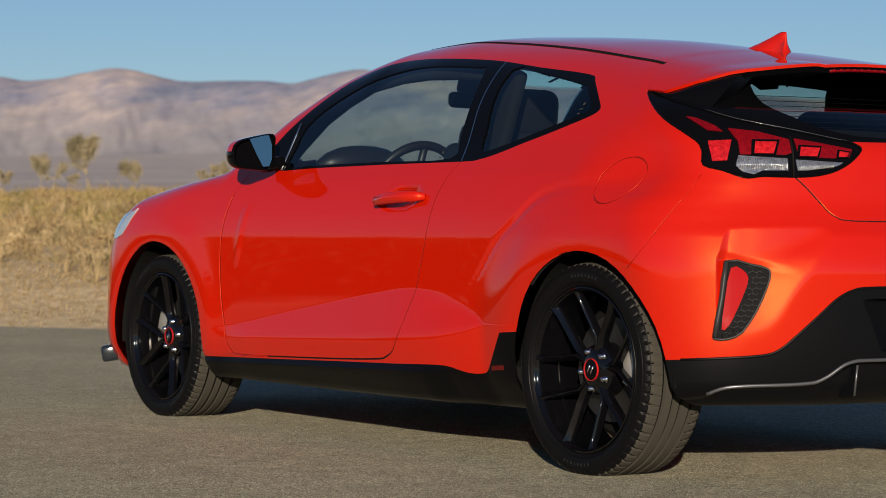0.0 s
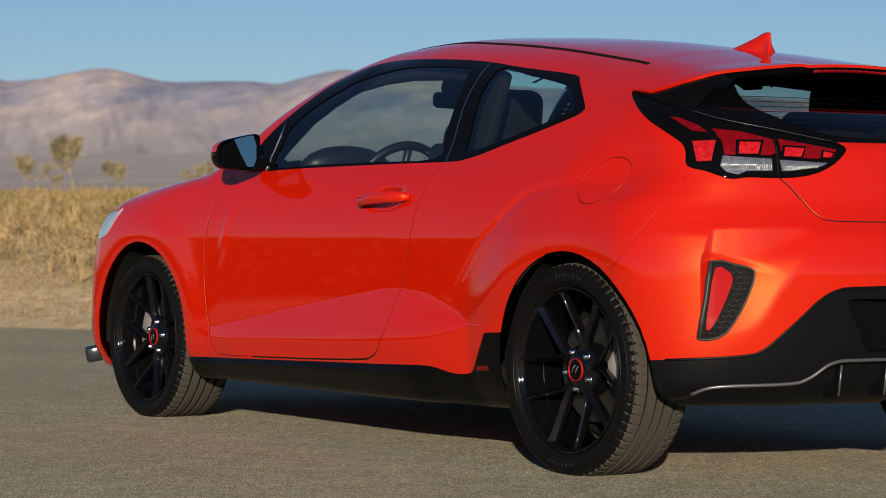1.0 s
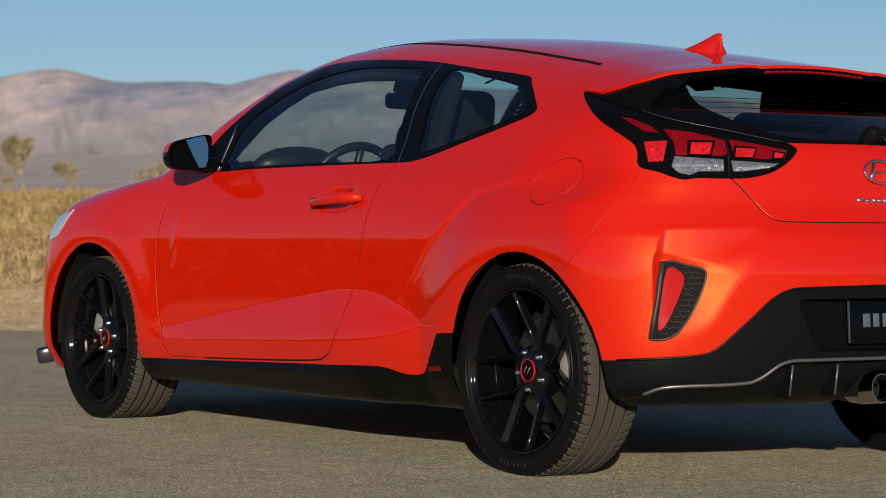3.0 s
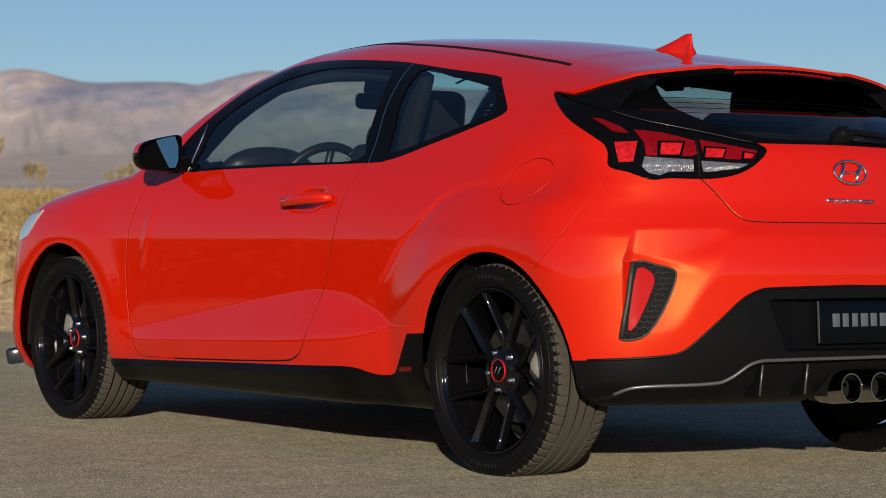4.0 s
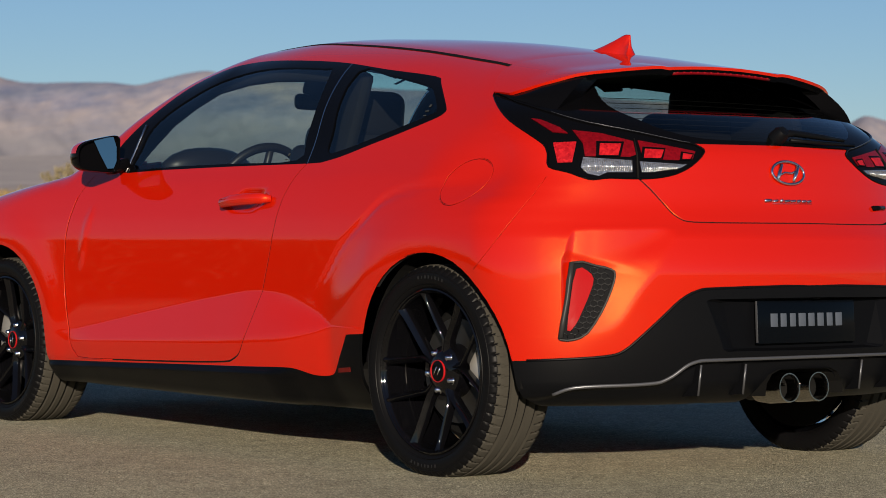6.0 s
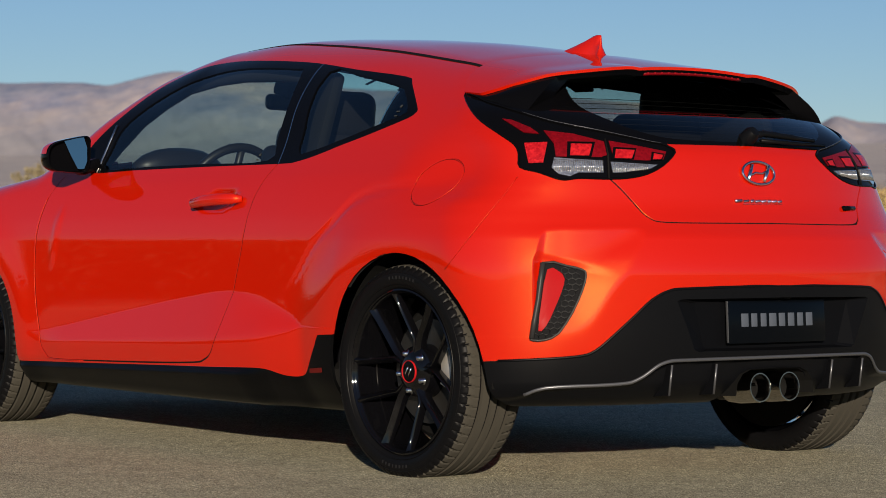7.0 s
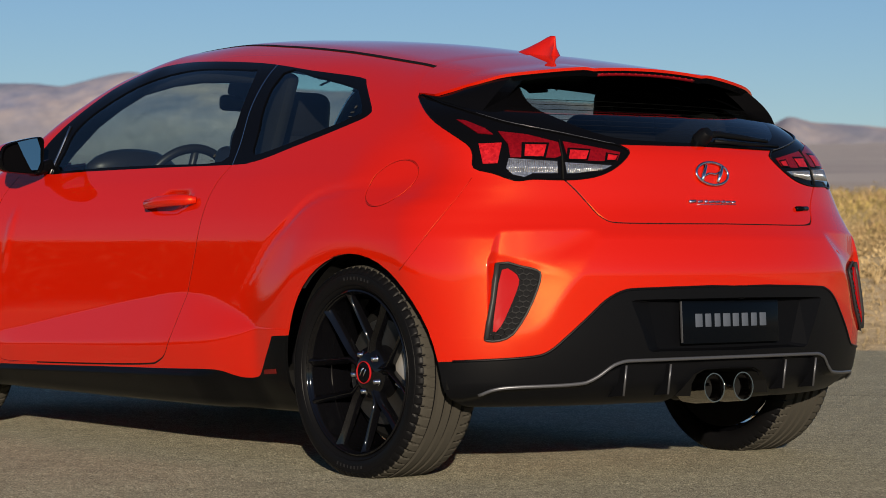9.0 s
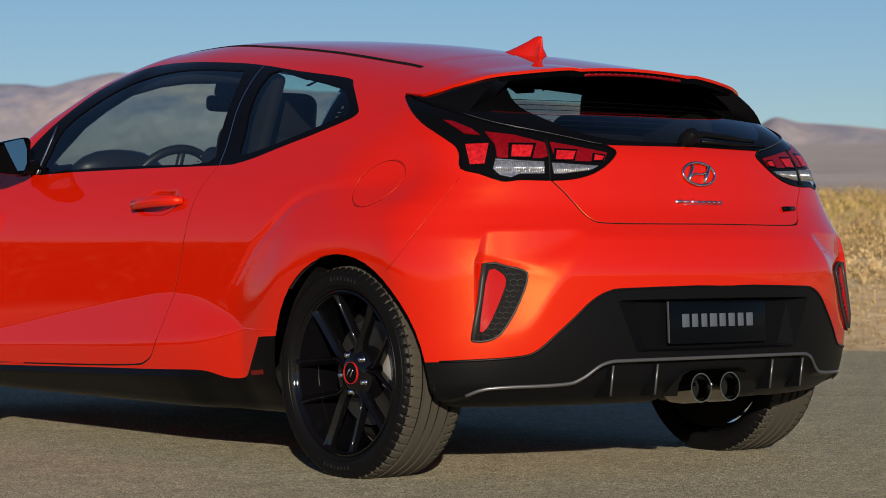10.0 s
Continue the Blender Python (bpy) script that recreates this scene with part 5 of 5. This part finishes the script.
def make_wheel(name, m):
    """A black alloy wheel with its tyre and brake; local z points outward."""
    rim = lathe(name, [(.243, .098), (.2425, .104), (.238, .106), (.2345, .102), (.232, .088), (.226, .06), (.218, .03), (.214, -.05), (.232, -.085), (.243, -.098)], wheel_black, car, m, 96,
                "gloss black alloy wheel")
    lathe("tyre", [(r, z) for r, z, w in tyre_profile], rubber, rim, None, 66 * 7, "black tyre with cut tread", 30, tread)
    ty = rim.children[0].data
    ty.materials.append(tread_rubber)
    ty.polygons.foreach_set("material_index", [int(math.hypot(*p.center[:2]) > .3075) for p in ty.polygons])
    # five spokes that fork in two towards the rim, each arm with a sharp ridge and a hollow flank
    for k5 in range(5):
        a0 = radians(90 + 72 * k5)
        for sg in (-1, 1):
            stations = [(.040, .0075 * sg, .064, .0085, .034), (.075, .0085 * sg, .063, .0095, .034), (.096, .0105 * sg, .065, .0105, .032), (.120, .0265 * sg, .072, .0115, .030),
                        (.155, .0490 * sg, .081, .0120, .029), (.190, .0715 * sg, .091, .0125, .027), (.2100, .0850 * sg, .099, .0150, .025), (.2180, .0900 * sg, .102, .0185, .022)]
            b = bmesh.new()
            rows_ = []
            for r_, t_, z_, hw, dp in stations:
                sec = [(-hw, -dp), (-hw * 1.05, -.014), (-hw * .75, -.0035), (-hw * .35, 0), (hw * .10, -.0045), (hw * .80, -.010), (hw * 1.05, -.018), (hw * .9, -dp)]
                if sg < 0:
                    sec = [(-q, d_) for q, d_ in sec[::-1]]
                rows_.append([b.verts.new((r_ * math.cos(a0) - (t_ + q) * math.sin(a0), r_ * math.sin(a0) + (t_ + q) * math.cos(a0), z_ + d_)) for q, d_ in sec])
            for r0, r1 in zip(rows_[:-1], rows_[1:]):
                for j in range(7):
                    b.faces.new((r0[j], r1[j], r1[j + 1], r0[j + 1]))
            bmesh.ops.recalc_face_normals(b, faces=b.faces)
            sp = part("spoke", b, wheel_black, rim)
            sp.data.set_sharp_from_angle(angle=radians(48))
        ang = a0 + radians(36)
        lathe("wheel_nut", [(0, .009), (.005, .0085), (.0085, .006), (.0095, -.004), (.012, -.006), (.012, -.012)], nut_chrome, rim, Matrix.Translation((.057 * math.cos(ang), .057 * math.sin(ang), .066)), 12, "chrome wheel nut", 50)
    lathe("hub", [(.034, .071), (.044, .070), (.058, .062), (.074, .050), (.080, .03), (.080, -.03)], wheel_black, rim, None, 40)
    cap_ = lathe("hub_cap", [(0, .075), (.02, .0748), (.0285, .0735), (.030, .070)], gloss_black, rim, None, 32)
    lathe("cap_ring", [(.0305, .0725), (.0308, .0752), (.0317, .0756), (.0326, .0752), (.033, .070)], red_ring, cap_, None, 40, "red ring")
    for sg in (-1, 1):
        tube("cap_mark", [(sg * .008 - .005, -.013, .0762), (sg * .008 + .005, .013, .0762)], .0022, chrome, cap_, 6)
    lathe("rim_step", [(.2335, .0985), (.2300, .0945), (.2285, .0880)], wheel_black, rim, None, 96)
    # dark disc added to keep the barrel's inside from showing bright
    lathe("dust_shield", [(.05, -.030), (.19, -.032), (.205, -.045), (.208, -.078), (.226, -.092), (.226, -.104), (.05, -.104)], seal, rim, None, 48)
    lathe("brake_disc", [(.06, .0), (.155, .0), (.156, -.004), (.156, -.022), (.06, -.024)], disc_metal, rim, None, 64, "grey brake disc")
    # moulded writing on the sidewall, unreadable, as thin raised bars
    for k8, w8 in enumerate((1.0, .7, 1.2, .5, .9, 1.1, .6, 1.0)):
        for mid_a in (-84, 96):
            an = radians(mid_a + (k8 - 3.5) * 3.4)
            box("sidewall_mark", (.009, .0065 * w8, .0012), mark_grey, rim, pose(.276 * math.cos(an), .276 * math.sin(an), .1142, 0, 0, math.degrees(an)), 0)
    for r8 in (.2555, .2900):
        lathe("sidewall_line", [(r8 - .0012, .1105 if r8 < .27 else .1132), (r8, .1120 if r8 < .27 else .1142), (r8 + .0012, .1105 if r8 < .27 else .1130)], rubber, rim, None, 120)
    return rim


def brake(m, turn):
    """A caliper over the disc."""
    b = bmesh.new()
    rows_ = []
    for a in np.radians(np.linspace(-26, 26, 12)):
        sec = [(.105, .035), (.150, .040), (.172, .032), (.176, .0), (.170, -.035), (.105, -.035)]
        rows_.append([b.verts.new((r_ * math.cos(a), r_ * math.sin(a), z_)) for r_, z_ in sec])
    for r0, r1 in zip(rows_[:-1], rows_[1:]):
        for j in range(5):
            b.faces.new((r0[j], r1[j], r1[j + 1], r0[j + 1]))
    for r in (rows_[0], rows_[-1]):
        b.faces.new(r)
    bmesh.ops.recalc_face_normals(b, faces=b.faces)
    ob = part("brake_caliper", b, caliper_metal, car, "pale metal brake caliper", True, m @ pose(0, 0, 0, 0, 0, turn))
    ob.data.set_sharp_from_angle(angle=radians(40))


for x_, sg, spin in ((2.65, -1, -9), (0, -1, 26), (2.65, 1, 20), (0, 1, 40)):
    m = pose(x_, sg * .764, .311, 90 if sg < 0 else -90)
    make_wheel("wheel", m @ pose(0, 0, 0, 0, 0, spin))
    brake(m, 8 if x_ > 1 else 170)

# ---- wheel housings and underbody ----
for x_, r_ in ((-.008, .378), (2.68, .360)):
    for sg in (-1, 1):
        b = bmesh.new()
        arc = [(x_ + r_ * math.cos(a), .312 + r_ * math.sin(a)) for a in np.linspace(math.pi * 1.03, -math.pi * .03, 30)]
        v0 = [b.verts.new((q[0], sg * .845, q[1])) for q in arc]
        v1 = [b.verts.new((q[0], sg * .52, q[1])) for q in arc]
        for i in range(len(arc) - 1):
            b.faces.new((v0[i], v0[i + 1], v1[i + 1], v1[i]))
        b.faces.new(v1)
        part("wheel_housing", b, seal, car, "", False)
box("underbody", (2.9, 1.0, .12), seal, car, pose(1.0, 0, .26), .02)
box("floor_pan", (1.7, 1.6, .1), seal, car, pose(1.33, 0, .25), .02)
tube("axle_beam", [(2.65, -.62, .30), (2.65, .62, .30)], .05, seal, car, 10)

# ---- cabin ----
def seat(y_, x_, z_, w, drop_=0.0):
    """A padded backrest with bolsters and headrest."""
    s = box("seat", (.50, w, .16), leather, car, pose(x_ - .28, y_, z_ - .42, 0, -8), .05, "black leather seat", 4)
    box("backrest", (.13, w, .62), leather, s, pose(.27, 0, .34, 0, 22), .055, segments=4)
    for q in (-1, 1):
        box("bolster", (.17, .09, .5), leather, s, pose(.24, q * (w / 2 - .03), .32, 0, 22), .04, segments=4)
    box("headrest", (.10, .26, .17), leather, s, pose(.40, 0, .70 - drop_, 0, 14), .045, segments=4)


seat(-.37, 1.640, .83, .46, .045)
seat(.37, 1.71, .82, .46)
box("pillar_trim", (.12, .05, .36), seal, car, pose(1.835, -.585, 1.07, -17, 0, 0), .02)
box("pillar_trim", (.15, .05, .36), seal, car, pose(1.705, .585, 1.07, 17, 0, 0), .02)
box("rear_pillar_trim", (.58, .05, .30), seal, car, pose(2.47, .570, 1.03, 17, 9, 0), .02)
for sg in (1, -1):
    tube("pillar_lining", np.array((1, sg, 1)) * [(.44, -.62, .93), (.56, -.595, 1.035), (.70, -.57, 1.135), (.83, -.553, 1.195), (.967, -.535, 1.245), (1.137, -.52, 1.268), (1.302, -.515, 1.273), (1.54, -.51, 1.262), (1.75, -.505, 1.25)], .034, fabric, car, 10)
tube("pillar_cover", [(.60, .575, 1.03), (.72, .545, 1.135), (.80, .52, 1.195), (.88, .495, 1.235), (.96, .47, 1.265)], .030, fabric, car, 10)
box("mirror_mount", (.10, .12, .085), fabric, car, pose(.80, .035, 1.272, 0, 20, 10), .02, segments=3)
seat(-.32, 2.40, .80, .50, .06)
seat(.44, 2.40, .86, .46, .06)
dash = box("dashboard", (.42, 1.36, .28), leather, car, pose(.78, 0, .79, 0, 8), .09, "black dashboard", 4)
tube("instrument_hood", [(-.16, q, .165 - .5 * (q + .37) ** 2) for q in np.linspace(-.56, -.18, 9)], [.02, .045, .058, .062, .063, .062, .058, .045, .02], leather, dash, 12)
wheel_c = Vector((.99, -.37, .858))
tilt = pose(*wheel_c, 0, -66, 0)
pts = [tilt @ Vector((.185 * math.cos(a), .185 * math.sin(a), 0)) for a in np.linspace(0, 2 * math.pi, 48, endpoint=False)]
steer = tube("steering_wheel", pts, .0165, leather, car, 10, "black steering wheel", closed=True)
for a in (90, 210, 330):
    q = tilt @ Vector((.18 * math.sin(radians(a)), .18 * math.cos(radians(a)), 0))
    tube("spoke", [wheel_c, q], .014, leather, steer, 8)
box("rear_view_mirror", (.04, .13, .060), leather, car, pose(.79, -.02, 1.215, 0, 0, 10), .019, segments=4)

box("parcel_shelf", (.62, 1.15, .03), fabric, car, pose(2.80, 0, .925), .01)
# paint beads added to catch light along the front door gap and bumper seam
for door, fl in zip(doors, (1, -1)):
    c, _ = drop(DOOR[4:30], SIDE, -.0003)
    tube("door_edge", (c + np.array((-.0028, 0, 0))) * (1, fl, 1), .0017, paint, door, 6)
c, _ = drop(smooth_line(SEAM, 3), CORNER, -.0002)
tube("seam_edge", c, .0013, paint, car, 6)
c, _ = drop(FUEL[:-1], SIDE, -.0002)
tube("flap_edge", c, .0012, paint, car, 6, closed=True)

# ---- front lamps and lip ----
LIP = (-.565, .800, .224)
for fl in (False, True):
    patch("headlamp", [(-.372, .686), (-.40, .70), (-.43, .735), (-.40, .77), (-.23, .792), (-.205, .803), (-.222, .772), (-.29, .70)], headlamp_glass, car, SIDE, .004, 4, .01, "clear headlamp wrapped round the wing", flip=fl)
    sg = -1 if fl else 1
    box("front_lip", (.12, .080, .066), satin_dark, car, pose(LIP[0], -LIP[1] * sg, LIP[2], 10 * sg, 0, -30 * sg), .014, segments=3)
